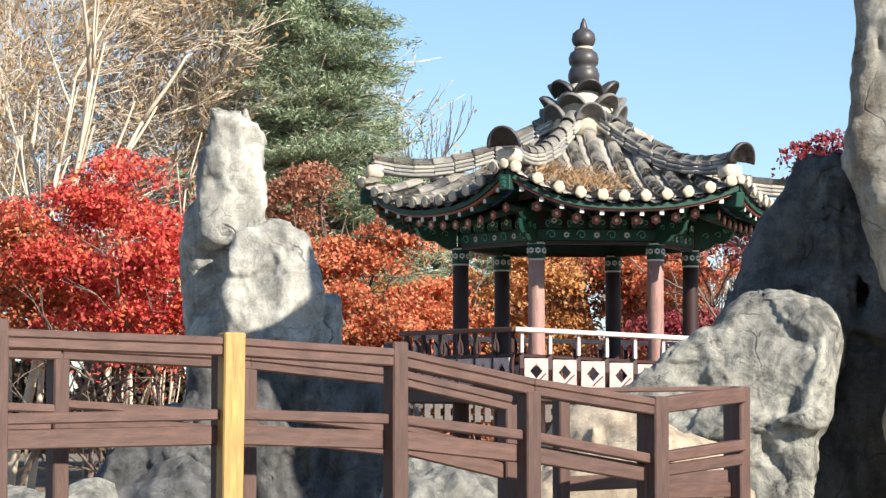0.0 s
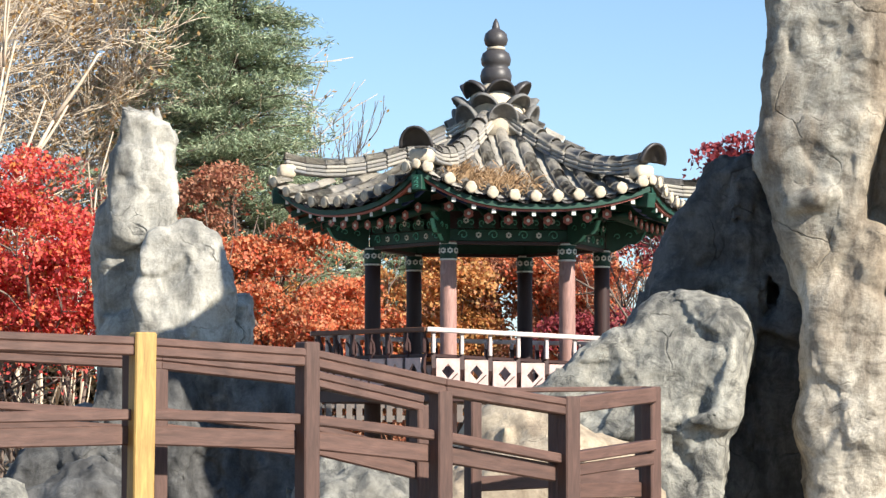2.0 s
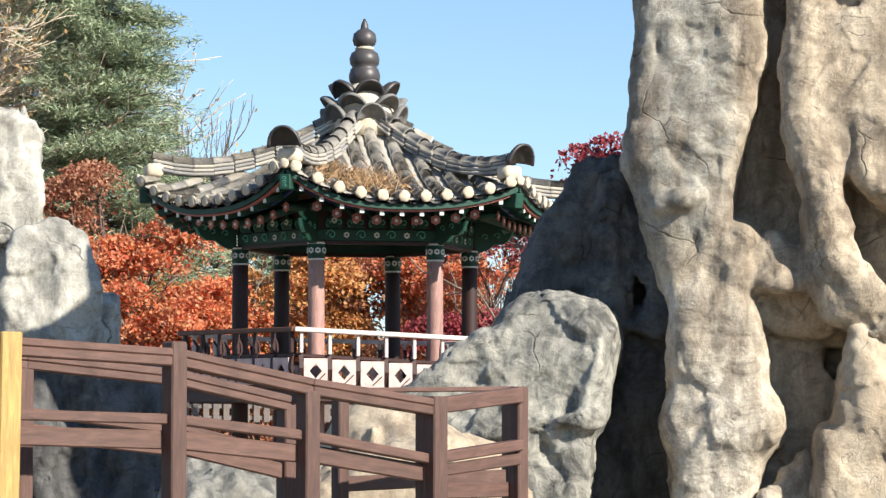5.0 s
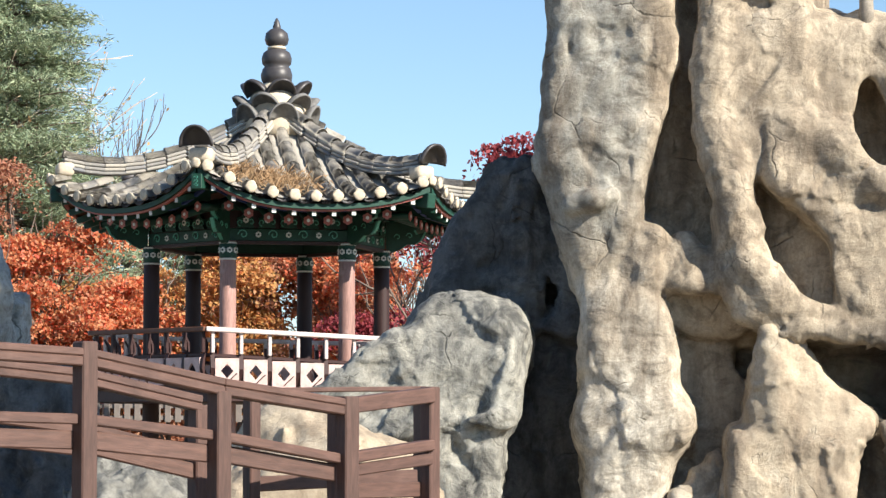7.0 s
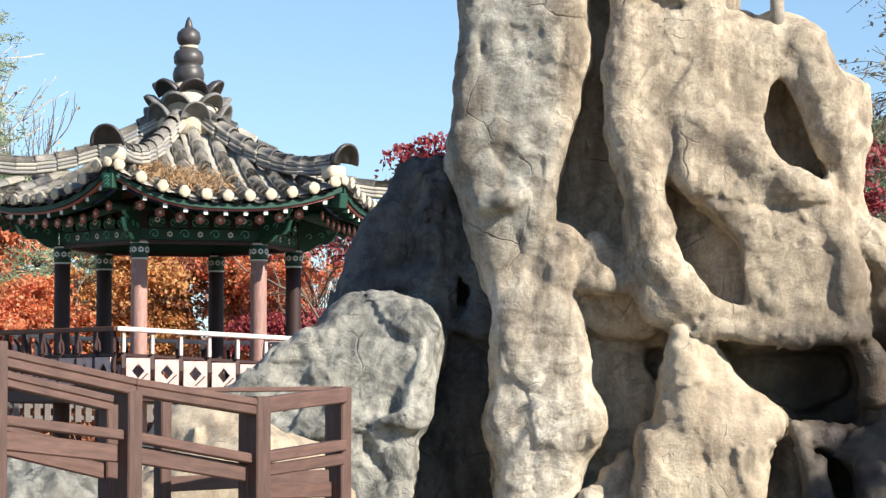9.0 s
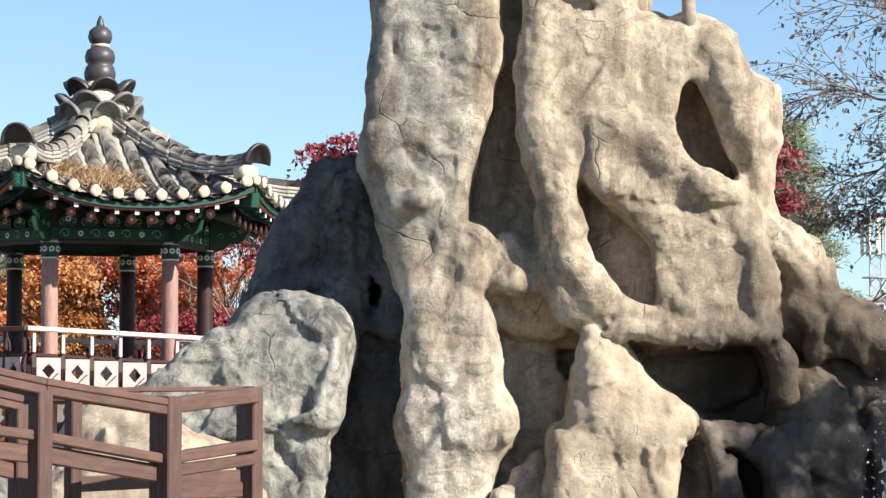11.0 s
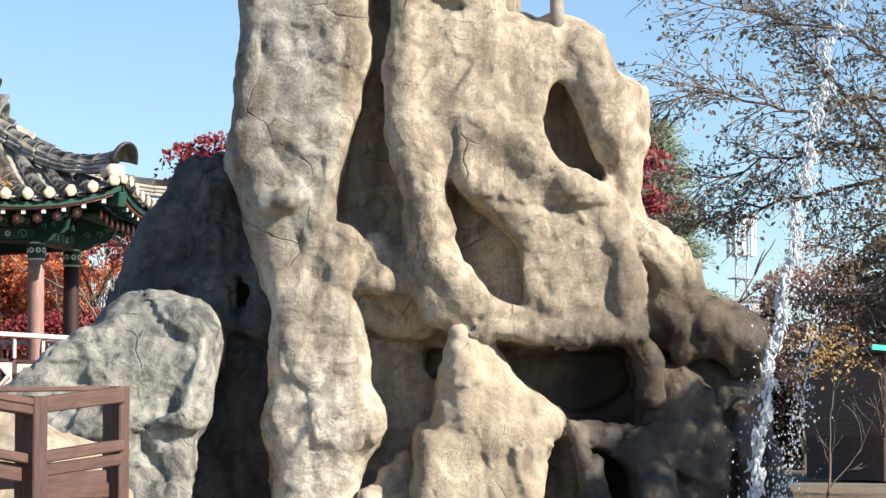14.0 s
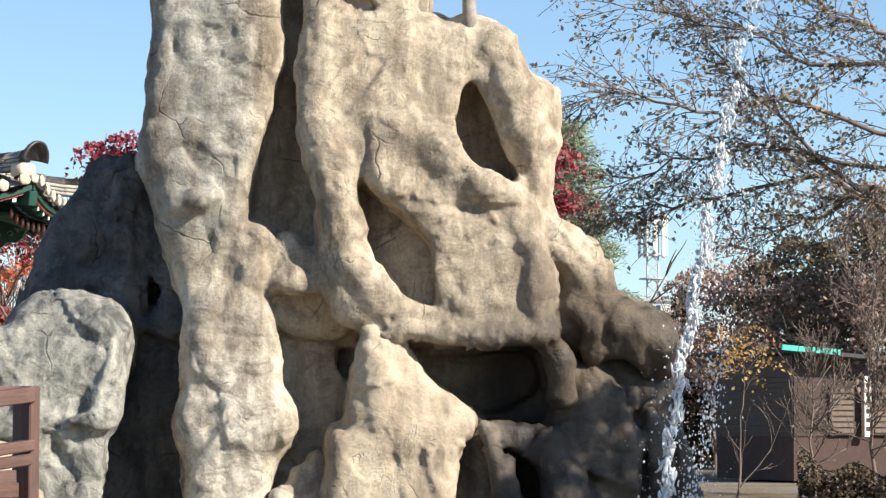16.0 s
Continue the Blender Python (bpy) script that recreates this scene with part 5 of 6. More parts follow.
def skin(bm, pts, r0, r1, n=5):
    """A tapering limb along a line of points."""
    rings = []
    for i, p in enumerate(pts):
        d = (pts[min(i + 1, len(pts) - 1)] - pts[max(i - 1, 0)]).normalized()
        x = d.cross(Vector((0.31, 0.9, 0.3))).normalized()
        y = d.cross(x)
        r = r0 + (r1 - r0) * i / (len(pts) - 1)
        rings.append([bm.verts.new(p + x * (r * math.cos(6.2832 * k / n)) + y * (r * math.sin(6.2832 * k / n))) for k in range(n)])
    for p, q in zip(rings, rings[1:]):
        for k in range(n):
            bm.faces.new((p[k], p[(k + 1) % n], q[(k + 1) % n], q[k]))
    bm.faces.new(rings[0][::-1])
    bm.faces.new(rings[-1])


def grow(rng, bm, p, d, length, r, depth, tips, bend=0.12, lift=0.1, kids=3, spread=0.7, minr=0.004):
    """A limb that wanders, and bears thinner limbs along its way."""
    pts = [p.copy()]
    n = 5 if depth else 4
    dirs = []
    for i in range(n):
        d = (d + Vector((rng.gauss(0, bend), rng.gauss(0, bend), rng.gauss(0, bend) + lift))).normalized()
        p = p + d * (length / n)
        pts.append(p.copy())
        dirs.append(d.copy())
    skin(bm, pts, r, max(minr, r * 0.35), 6 if r > 0.04 else 4 if r > 0.01 else 3)
    tips.append(pts)
    if depth:
        for i in range(kids):
            j = rng.randint(1, n) if i else n
            o = Vector((rng.gauss(0, 1), rng.gauss(0, 1), rng.gauss(0.2, 0.7))).normalized()
            e = (dirs[j - 1] + o * spread).normalized()
            grow(rng, bm, pts[j], e, length * rng.uniform(0.45, 0.72), max(minr, r * (0.62 - 0.06 * (j < n))), depth - 1, tips, bend, lift, kids, spread, minr)


def crown_points(rng, lo, hi, rx, ry, clumps, per, flat=0.3, size=0.3):
    """Leaf places: flattened clumps gathered on spreading pads, with gaps between, inside an egg-shaped crown."""
    pads = []
    while len(pads) < 13:
        q = [rng.uniform(-1, 1) for _ in range(3)]
        k = math.sqrt(sum(v * v for v in q))
        if 0.3 < k < 0.95:
            pads.append((q[0] * rx, q[1] * ry, (lo + hi) / 2 + q[2] * (hi - lo) / 2, 0.75 + 0.5 * rng.random()))
    out = []
    for i in range(clumps):
        p = pads[i % len(pads)]
        ox, oy = rng.gauss(0, 0.3 * rx * p[3]), rng.gauss(0, 0.33 * ry)
        c = np.array((p[0] + ox, p[1] + oy, p[2] + rng.gauss(0, 0.04 * (hi - lo)) - 0.18 * abs(ox)))
        s = size * rng.uniform(0.5, 1.25)
        g = np.random.RandomState(rng.randint(0, 99999)).normal(size=(int(1.8 * per * rng.uniform(0.5, 1.4)), 3)) * (s, s, s * flat)
        g[:, 2] -= 0.25 * (g[:, 0] ** 2 + g[:, 1] ** 2) / max(0.05, s)
        out.append(c + g)
    return np.concatenate(out)


def maple(az, dist, lo, hi, rx, clumps, per, material, label, seed, leaf=0.046, trunks=2, bark=BARK, size=0.3, base=0.0, girth=0.08):
    rng = random.Random(seed)
    t = empty("maple_tree", spot(az, dist, base), label, "tree", "maples")
    bm = bmesh.new()
    tips = []
    for i in range(trunks):
        d = Vector((rng.gauss(0, 0.18), rng.gauss(0, 0.18), 1)).normalized()
        grow(rng, bm, Vector((rng.gauss(0, 0.12), rng.gauss(0, 0.12), -0.2)), d, hi * 0.46, girth, 3, tips, 0.1, 0.02, 3, 0.75, 0.006)
    part("trunk", bm, bark, t, "grey branching trunk", True)
    p = crown_points(rng, lo, hi, rx, rx * 0.8, clumps, per, 0.2, size)
    tagged(part("crown", cloud("crown", p, leaf, 0.62, 0.9, material, seed), None, t, "dense autumn leaves"), kind="stuff")
    return t


RED_LEAF = leaf_mat("scarlet_maple_leaves", [(0.5, 0.03, 0.03), (0.78, 0.1, 0.09), (0.88, 0.18, 0.15), (0.84, 0.32, 0.09)], 0.45)
FLAME_LEAF = leaf_mat("flame_maple_leaves", [(0.68, 0.12, 0.06), (0.74, 0.24, 0.1), (0.76, 0.38, 0.18), (0.6, 0.26, 0.16)], 0.45)
RUST_LEAF = leaf_mat("rusty_maple_leaves", [(0.3, 0.11, 0.07), (0.45, 0.2, 0.11), (0.55, 0.3, 0.18), (0.42, 0.13, 0.08)], 0.4)
GOLD_LEAF = leaf_mat("golden_maple_leaves", [(0.55, 0.18, 0.07), (0.68, 0.32, 0.1), (0.68, 0.42, 0.15), (0.48, 0.2, 0.1)], 0.4)
NEEDLE = leaf_mat("conifer_needles", [(0.15, 0.21, 0.125), (0.26, 0.34, 0.2), (0.36, 0.44, 0.27), (0.48, 0.53, 0.35)], 0.2)
BROWN_LEAF = leaf_mat("withered_brown_leaves", [(0.3, 0.19, 0.16), (0.44, 0.29, 0.23), (0.5, 0.36, 0.29), (0.34, 0.28, 0.2)], 0.4)
TAN_LEAF = leaf_mat("last_tan_leaves", [(0.42, 0.26, 0.08), (0.5, 0.33, 0.12), (0.36, 0.2, 0.08)])
OLIVE_LEAF = leaf_mat("dark_olive_leaves", [(0.08, 0.065, 0.045), (0.15, 0.115, 0.07), (0.24, 0.18, 0.1), (0.14, 0.14, 0.08)], 0.3)
CURLED_LEAF = leaf_mat("curled_grey_leaves", [(0.12, 0.12, 0.09), (0.25, 0.24, 0.19), (0.4, 0.38, 0.32), (0.3, 0.22, 0.12)], 0.35)
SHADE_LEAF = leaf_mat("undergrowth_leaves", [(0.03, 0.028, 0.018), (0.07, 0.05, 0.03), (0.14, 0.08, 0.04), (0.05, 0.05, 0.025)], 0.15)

CRIMSON_LEAF = leaf_mat("dull_crimson_leaves", [(0.2, 0.025, 0.035), (0.34, 0.05, 0.065), (0.42, 0.09, 0.09)], 0.35)

# scarlet maples beside the standing rock
maple(-244, 50, 2.9, 6.6, 1.5, 105, 95, RED_LEAF, "bright scarlet Japanese maple in full autumn leaf", 1, trunks=3)
maple(-283, 51, 3.1, 6.2, 1.4, 80, 110, FLAME_LEAF, "orange-red maple under bare branches", 2)
maple(-226, 49, 2.5, 5.6, 0.9, 55, 120, RED_LEAF, "scarlet maple with leaves hanging low", 3, trunks=2)
maple(-262, 52, 3.1, 5.0, 1.5, 60, 130, FLAME_LEAF, "orange-red maple shaded by its neighbours", 4)
# rust and flame maples between the standing rock and the pavilion
maple(-184, 58, 2.6, 7.1, 1.2, 80, 190, RUST_LEAF, "rusty brown maple behind the standing rock", 5)
maple(-160, 57, 2.2, 6.2, 1.35, 90, 190, FLAME_LEAF, "orange maple beside the pavilion", 6)
maple(-136, 56, 2.2, 5.1, 1.2, 75, 190, FLAME_LEAF, "red-orange maple beside the pavilion", 7)
maple(-172, 60, 2.0, 5.4, 1.5, 80, 190, RUST_LEAF, "rusty maple in the row behind", 8)
maple(-115, 59, 1.9, 5.6, 1.3, 75, 180, GOLD_LEAF, "golden orange maple seen through the pavilion", 9)
maple(-92, 57, 2.0, 6.2, 1.2, 75, 180, GOLD_LEAF, "golden orange maple seen through the pavilion", 10)
maple(-72, 58, 1.9, 6.3, 1.4, 80, 180, RUST_LEAF, "rust-orange maple seen through the pavilion", 11)
maple(-50, 57, 1.9, 6.2, 1.3, 75, 180, FLAME_LEAF, "orange maple seen through the pavilion", 12)
maple(-30, 55, 2.0, 6.0, 1.2, 60, 150, CRIMSON_LEAF, "crimson maple behind the rocks", 13)
maple(-140, 62, 1.4, 3.6, 2.4, 80, 190, RUST_LEAF, "low rusty maple thicket", 14)
maple(-85, 63, 1.4, 3.6, 2.6, 80, 190, RUST_LEAF, "low rusty maple thicket", 15)
maple(-45, 63, 1.4, 3.6, 2.2, 70, 190, RUST_LEAF, "low rusty maple thicket", 16)
# crimson maples that show over and beside the tall rock
maple(9.5, 45, 5.5, 6.25, 0.36, 20, 60, CRIMSON_LEAF, "crimson maple top above the rocks", 17, 0.05, 1, size=0.22)
maple(165.5, 45, 3.6, 6.2, 0.5, 30, 120, CRIMSON_LEAF, "crimson maple behind the tall rock", 18, 0.05, 1, size=0.22)


def conifer(az, dist, lo, hi, rad, label, seed, tiers=26, per=330, needle=0.1):
    """A pine: straight trunk, whorls of drooping boughs, needles in tufts along them."""
    rng = random.Random(seed)
    t = empty("pine_tree", spot(az, dist), label, "tree", "pines")
    bm = bmesh.new()
    skin(bm, [Vector((0, 0, -0.2)), Vector((0.1, 0, hi * 0.5)), Vector((0, 0.05, hi))], 0.24, 0.03, 8)
    pts, axes = [], []
    for i in range(tiers):
        f = i / (tiers - 1)
        z = lo + (hi - lo) * f
        reach = rad * (1 - f) ** 0.75 + 0.25
        for j in range(7):
            a = rng.uniform(0, 6.283)
            L = reach * rng.uniform(0.65, 1.12)
            d = Vector((math.cos(a), math.sin(a), rng.uniform(0.0, 0.35)))
            bough = [Vector((0, 0, z)) + d * (L * k / 5) + Vector((0, 0, -0.16 * L * (k / 5) ** 2)) for k in range(6)]
            skin(bm, bough, 0.035, 0.008, 4)
            for k in range(int(4 + L * 5)):
                q = rng.uniform(0.25, 1.0)
                c = bough[0].lerp(bough[5], q) + Vector((rng.gauss(0, 0.12 * L), rng.gauss(0, 0.12 * L), rng.gauss(0.02, 0.06)))
                g = np.random.RandomState(rng.randint(0, 999999)).normal(size=(per // 9, 3)) * (0.15, 0.15, 0.07)
                pts.append(np.array(c) + g)
                axes.append(np.tile(np.array((d.x, d.y, 0.25 - 0.25 * q)), (len(g), 1)))
    part("trunk", bm, BARK, t, "straight brown trunk with boughs", True)
    tagged(part("crown", cloud("crown", np.concatenate(pts), needle, 0.16, 0.5, NEEDLE, seed, np.concatenate(axes)), None, t, "blue-green needles in drooping tufts"), kind="stuff")


conifer(-170, 61, 3.5, 14.6, 2.75, "tall blue-green pine behind the maples", 21, 40, 460, 0.075)
conifer(-190, 66, 4.0, 17.0, 2.6, "tall dark pine among bare trees", 22, 32, 360, 0.08)
conifer(-129, 80, 1.5, 8.4, 2.4, "small green pine behind the pavilion", 23, 16)
conifer(-108, 82, 1.5, 8.0, 2.4, "small green pine behind the pavilion", 25, 15)
conifer(172, 60, 3.6, 7.8, 1.25, "green pine behind the tall rock", 24, 16, 300, 0.07)


def bare_tree(az, dist, height, label, seed, leanx=0.0, depth=5, kids=4, bark=PALE_BARK, leaves=500, r=0.1, lift=0.07, leaf=TAN_LEAF, spread=0.62, first=0.4, bend=0.07):
    rng = random.Random(seed)
    t = empty("bare_tree", spot(az, dist), label, "tree", "bare trees")
    bm = bmesh.new()
    tips = []
    top = Vector((leanx * height * 0.12, 0, height))
    trunk = [Vector((0, 0, -0.2)).lerp(top, i / 8) + Vector((rng.gauss(0, 0.05), rng.gauss(0, 0.05), 0)) for i in range(9)]
    skin(bm, trunk, r, r * 0.25, 8)
    for i in range(24):
        f = first + (1 - first) * i / 24
        k = min(7, int(f * 8))
        p = trunk[k].lerp(trunk[k + 1], f * 8 - k)
        a = rng.uniform(0, 6.283)
        d = Vector((math.cos(a) + leanx, math.sin(a), rng.uniform(0.2, 0.6))).normalized()
        grow(rng, bm, p, d, height * rng.uniform(0.2, 0.34) * (1.25 - 0.6 * f), r * 0.36, depth - 2, tips, bend, lift, kids, spread, 0.0095)
    part("trunk", bm, bark, t, "pale trunk and a haze of bare twigs", True)
    if leaves:
        g = np.array([tuple(x) for b in tips for x in b[2:]])
        i = np.random.RandomState(seed).randint(0, len(g), leaves)
        p = g[i] + np.random.RandomState(seed + 1).normal(size=(leaves, 3)) * 0.05
        tagged(part("last_leaves", cloud("last_leaves", p, 0.055, 0.6, 0.2, leaf, seed), None, t, "a few withered leaves"), kind="stuff")


bare_tree(-274, 62, 13.5, "tall bare tree with pale sweeping branches", 31, 0.45, 5, 5, leaves=4200, r=0.05, lift=0.0, bend=0.06, spread=0.6, first=0.25)
bare_tree(-254, 66, 14.0, "tall bare tree with pale sweeping branches", 32, 0.45, 5, 5, leaves=4200, r=0.05, lift=0.0, bend=0.06, spread=0.6, first=0.25)
bare_tree(-247, 64, 12.5, "tall bare tree with pale sweeping branches", 33, 0.45, 5, 5, leaves=4200, r=0.05, lift=0.0, bend=0.06, spread=0.6, first=0.25)
bare_tree(-290, 60, 12.5, "tall bare tree with pale sweeping branches", 34, 0.45, 5, 5, leaves=4200, r=0.05, lift=0.0, bend=0.06, spread=0.6, first=0.25)
bare_tree(-264, 72, 13.0, "tall bare tree with pale sweeping branches", 38, 0.45, 5, 4, leaves=2600, r=0.055, lift=0.0, bend=0.06, spread=0.6, first=0.25)
bare_tree(-246, 74, 13.5, "tall bare tree with pale sweeping branches", 39, 0.45, 5, 4, leaves=2600, r=0.055, lift=0.0, bend=0.06, spread=0.6, first=0.25)
bare_tree(-241, 73, 12.0, "tall bare tree with pale sweeping branches", 40, 0.45, 5, 4, leaves=2600, r=0.055, lift=0.0, bend=0.06, spread=0.6, first=0.25)
bare_tree(-281, 74, 13.5, "tall bare tree with pale sweeping branches", 41, 0.45, 5, 4, leaves=2600, r=0.055, lift=0.0, bend=0.06, spread=0.6, first=0.25)
bare_tree(-135, 70, 8.0, "slender bare tree with upright twigs", 35, 0.0, 4, 3, bark=BARK, leaves=60, r=0.07, lift=0.2, spread=0.45)
bare_tree(-12, 60, 5.0, "slender bare tree behind the rocks", 36, 0.0, 4, 3, bark=BARK, leaves=80, r=0.06, lift=0.15, spread=0.45)
bare_tree(-30, 64, 4.8, "slender bare tree behind the pavilion", 37, 0.0, 4, 3, bark=BARK, leaves=60, r=0.05, lift=0.15, spread=0.45)


def overhanging_tree():
    """The tree that reaches in from beyond the last view: long limbs with drooping twigs and dark last leaves."""
    rng = random.Random(77)
    t = empty("cherry_tree", spot(299, 30), "half-bare tree with dark withered leaves on long limbs", "tree")
    bm = bmesh.new()
    trunk = [Vector((0.5, 0, -0.2)), Vector((0.45, 0, 1.5)), Vector((0.25, 0.1, 3.2)), Vector((0.5, 0.1, 5.0)), Vector((0.4, 0, 7.5))]
    skin(bm, trunk, 0.2, 0.08, 8)
    pts = []

    def twig(p, d, L, r, depth):
        line = [p]
        for i in range(4):
            d = (d + Vector((rng.gauss(-0.05, 0.16), rng.gauss(0, 0.16), rng.gauss(-0.03, 0.16)))).normalized()
            p = p + d * (L / 4)
            line.append(p)
        skin(bm, line, r, 0.0035, 3)
        for q in line[1:]:
            if rng.random() < 0.34:
                pts.append(np.array(q) + np.random.RandomState(rng.randint(0, 99999)).normal(size=(rng.randint(1, 5), 3)) * (0.05, 0.06, 0.05))
            if depth:
                for _ in range(2):
                    twig(q, (d + Vector((rng.gauss(0, 0.6), rng.gauss(0, 0.6), rng.gauss(-0.05, 0.6)))).normalized(), L * rng.uniform(0.35, 0.6), r * 0.55, depth - 1)

    limbs = [((0.4, 3.3), (-0.9, 4.0), (-1.6, 4.8), (-2.15, 5.4), (-2.7, 6.1)),
             ((0.4, 4.4), (-0.6, 4.6), (-1.5, 4.95), (-2.4, 4.75), (-3.0, 5.0), (-3.75, 4.85)),
             ((0.3, 3.3), (-1.0, 4.2), (-2.0, 4.0), (-2.75, 3.9), (-3.3, 3.75)),
             ((0.4, 5.1), (-0.5, 5.3), (-1.2, 5.3), (-1.9, 5.7), (-3.1, 5.95)),
             ((0.4, 4.0), (-0.9, 4.3), (-1.9, 4.5), (-2.8, 4.35), (-3.4, 4.1)),
             ((0.4, 5.6), (-0.4, 5.7), (-1.0, 5.8), (-1.6, 6.2)),
             ((0.3, 3.7), (-0.6, 4.0), (-1.1, 3.7), (-1.7, 3.6))]
    for line in limbs:
        y = rng.uniform(-0.5, 0.5)
        p = [Vector((x + rng.gauss(0, 0.03), y * i / 3, z)) for i, (x, z) in enumerate(line)]
        fine = []
        for a, b in zip(p, p[1:]):
            fine += [a.lerp(b, k / 3) + Vector((rng.gauss(0, 0.025), rng.gauss(0, 0.025), rng.gauss(0, 0.025))) for k in range(3)]
        fine.append(p[-1])
        skin(bm, fine, 0.034, 0.006, 6)
        for i, q in enumerate(fine[2:]):
            d = (fine[min(i + 3, len(fine) - 1)] - fine[i + 1]).normalized()
            for _ in range(3):
                twig(q, (d + Vector((rng.gauss(0, 0.5), rng.gauss(0, 0.6), rng.gauss(0, 0.5)))).normalized(), rng.uniform(0.35, 0.8), 0.009, 1)
    part("trunk", bm, BARK, t, "dark trunk with long drooping limbs", True)
    tagged(part("last_leaves", cloud("last_leaves", np.concatenate(pts), 0.03, 0.6, 0.0, CURLED_LEAF, 5), None, t, "dark curled leaves"), kind="stuff")


overhanging_tree()

# a tree added out of view, only to throw shade on the wet stones
maple(548, 22.3, 4.5, 7.1, 1.7, 130, 150, OLIVE_LEAF, "dense dark tree added out of view to cast shade", 90, 0.05, 1, size=0.34)

# brown woods at the far right
for i, (az, d, lo, hi, rx, lm, label) in enumerate([
        (224, 95, 1.8, 7.6, 2.3, BROWN_LEAF, "reddish brown tree beyond the mast"), (243, 88, 1.6, 7.4, 2.2, BROWN_LEAF, "reddish brown tree behind the hut"),
        (262, 84, 1.6, 8.8, 2.4, OLIVE_LEAF, "dark olive-brown tree behind the hut"), (279, 82, 1.6, 9.2, 2.5, BROWN_LEAF, "tall brown tree behind the hut"),
        (296, 80, 1.6, 8.6, 2.4, OLIVE_LEAF, "dark olive tree behind the hut"), (212, 105, 1.5, 5.6, 2.6, OLIVE_LEAF, "low dark tree by the mast")]):
    maple(az, d, lo, hi, rx, 85, 85, lm, label, 60 + i, 0.075, 3, size=0.5)
maple(231, 58, 2.4, 4.1, 0.6, 14, 24, TAN_LEAF, "small tree with tan leaves beside the hut", 70, 0.045, 1, size=0.3, girth=0.028)
bare_tree(256, 60, 3.2, "thin bare sapling in front of the hut", 71, 0.1, 4, 3, bark=BARK, leaves=0, r=0.035, lift=0.1, first=0.25)
bare_tree(278, 62, 4.6, "bare shrub tree with reddish twigs", 72, 0.1, 5, 4, bark=BARK, leaves=700, r=0.05, lift=0.08, leaf=BROWN_LEAF, first=0.2)


def thicket(az0, az1, dist, lo, hi, material, label, seed, n, leaf=0.08, base=0.0):
    rng = np.random.RandomState(seed)
    a = rng.uniform(az0, az1, n) / 1000
    r = dist + rng.normal(size=n) * 0.9
    top = lo + (hi - lo) * (0.65 + 0.35 * np.sin(a * 210 + seed) * np.cos(a * 87))
    z = lo + (top - lo) * rng.uniform(0, 1, n) ** 0.75
    p = np.stack([r * np.sin(a), r * np.cos(a), base + z], 1)
    ob = new("undergrowth", cloud("undergrowth", p, leaf, 0.6, 0.6, material, seed))
    tagged(ob, label, "undergrowth", kind="stuff")


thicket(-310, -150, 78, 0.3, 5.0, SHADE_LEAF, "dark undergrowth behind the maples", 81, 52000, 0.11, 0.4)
thicket(-165, 10, 74, 0.3, 7.4, RUST_LEAF, "rusty undergrowth behind the pavilion", 82, 62000, 0.1, 0.4)
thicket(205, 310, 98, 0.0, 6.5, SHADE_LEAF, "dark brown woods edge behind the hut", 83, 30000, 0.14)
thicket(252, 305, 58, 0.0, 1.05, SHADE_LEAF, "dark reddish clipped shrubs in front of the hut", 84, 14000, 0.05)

# pale trunks under the scarlet maples
for i, (az, d, r, h, lx) in enumerate([(-246.5, 53.5, 0.13, 3.0, 0.05), (-236.5, 53, 0.08, 2.8, 0.02), (-262, 54, 0.1, 5.5, -0.05), (-281, 54, 0.14, 5.0, 0.04), (-273, 53, 0.09, 5.0, 0.1), (-227, 52, 0.07, 4.0, 0.1)]):
    rng = random.Random(300 + i)
    t = empty("bare_tree", spot(az, d), "pale grey trunk forking under the red leaves", "tree", "bare trees")
    bm = bmesh.new()
    tips = []
    grow(rng, bm, Vector((0, 0, -0.2)), Vector((lx, 0, 1)), h, r, 2, tips, 0.04, 0.02, 3, 0.5, 0.01)
    part("trunk", bm, PALE_BARK, t, smooth=True)
# ---- smaller stones ----
def pebble(az, dist, sx, sy, sz, label, seed, material, z=0.0, step=0.09):
    """A lone boulder: a few lumps melted together, sunk a little in the ground. Sizes in half metres."""
    rng = random.Random(seed)
    s = Stone((-sx * 1.6, -sy * 1.6, -0.4), (sx * 1.6, sy * 1.6, sz * 1.45), step)
    s.limb((-sx * 0.35, 0, sz * 0.2), (sx * 0.3, 0, sz * 0.3), sz * 0.55, sz * 0.6, 0.3)
    for i in range(4):
        x, y = rng.uniform(-0.6, 0.6) * sx, rng.uniform(-0.6, 0.4) * sy
        s.limb((x, y, 0), (x * 0.7, y * 0.7, sz * rng.uniform(0.45, 0.72)), sx * 0.4, sz * 0.28, 0.25)
    ob = new("boulder", s.mesh("boulder", material, seed, 0.2))
    ob.matrix_world = spot(az, dist, z)
    return tagged(ob, label, "rock", "boulders")


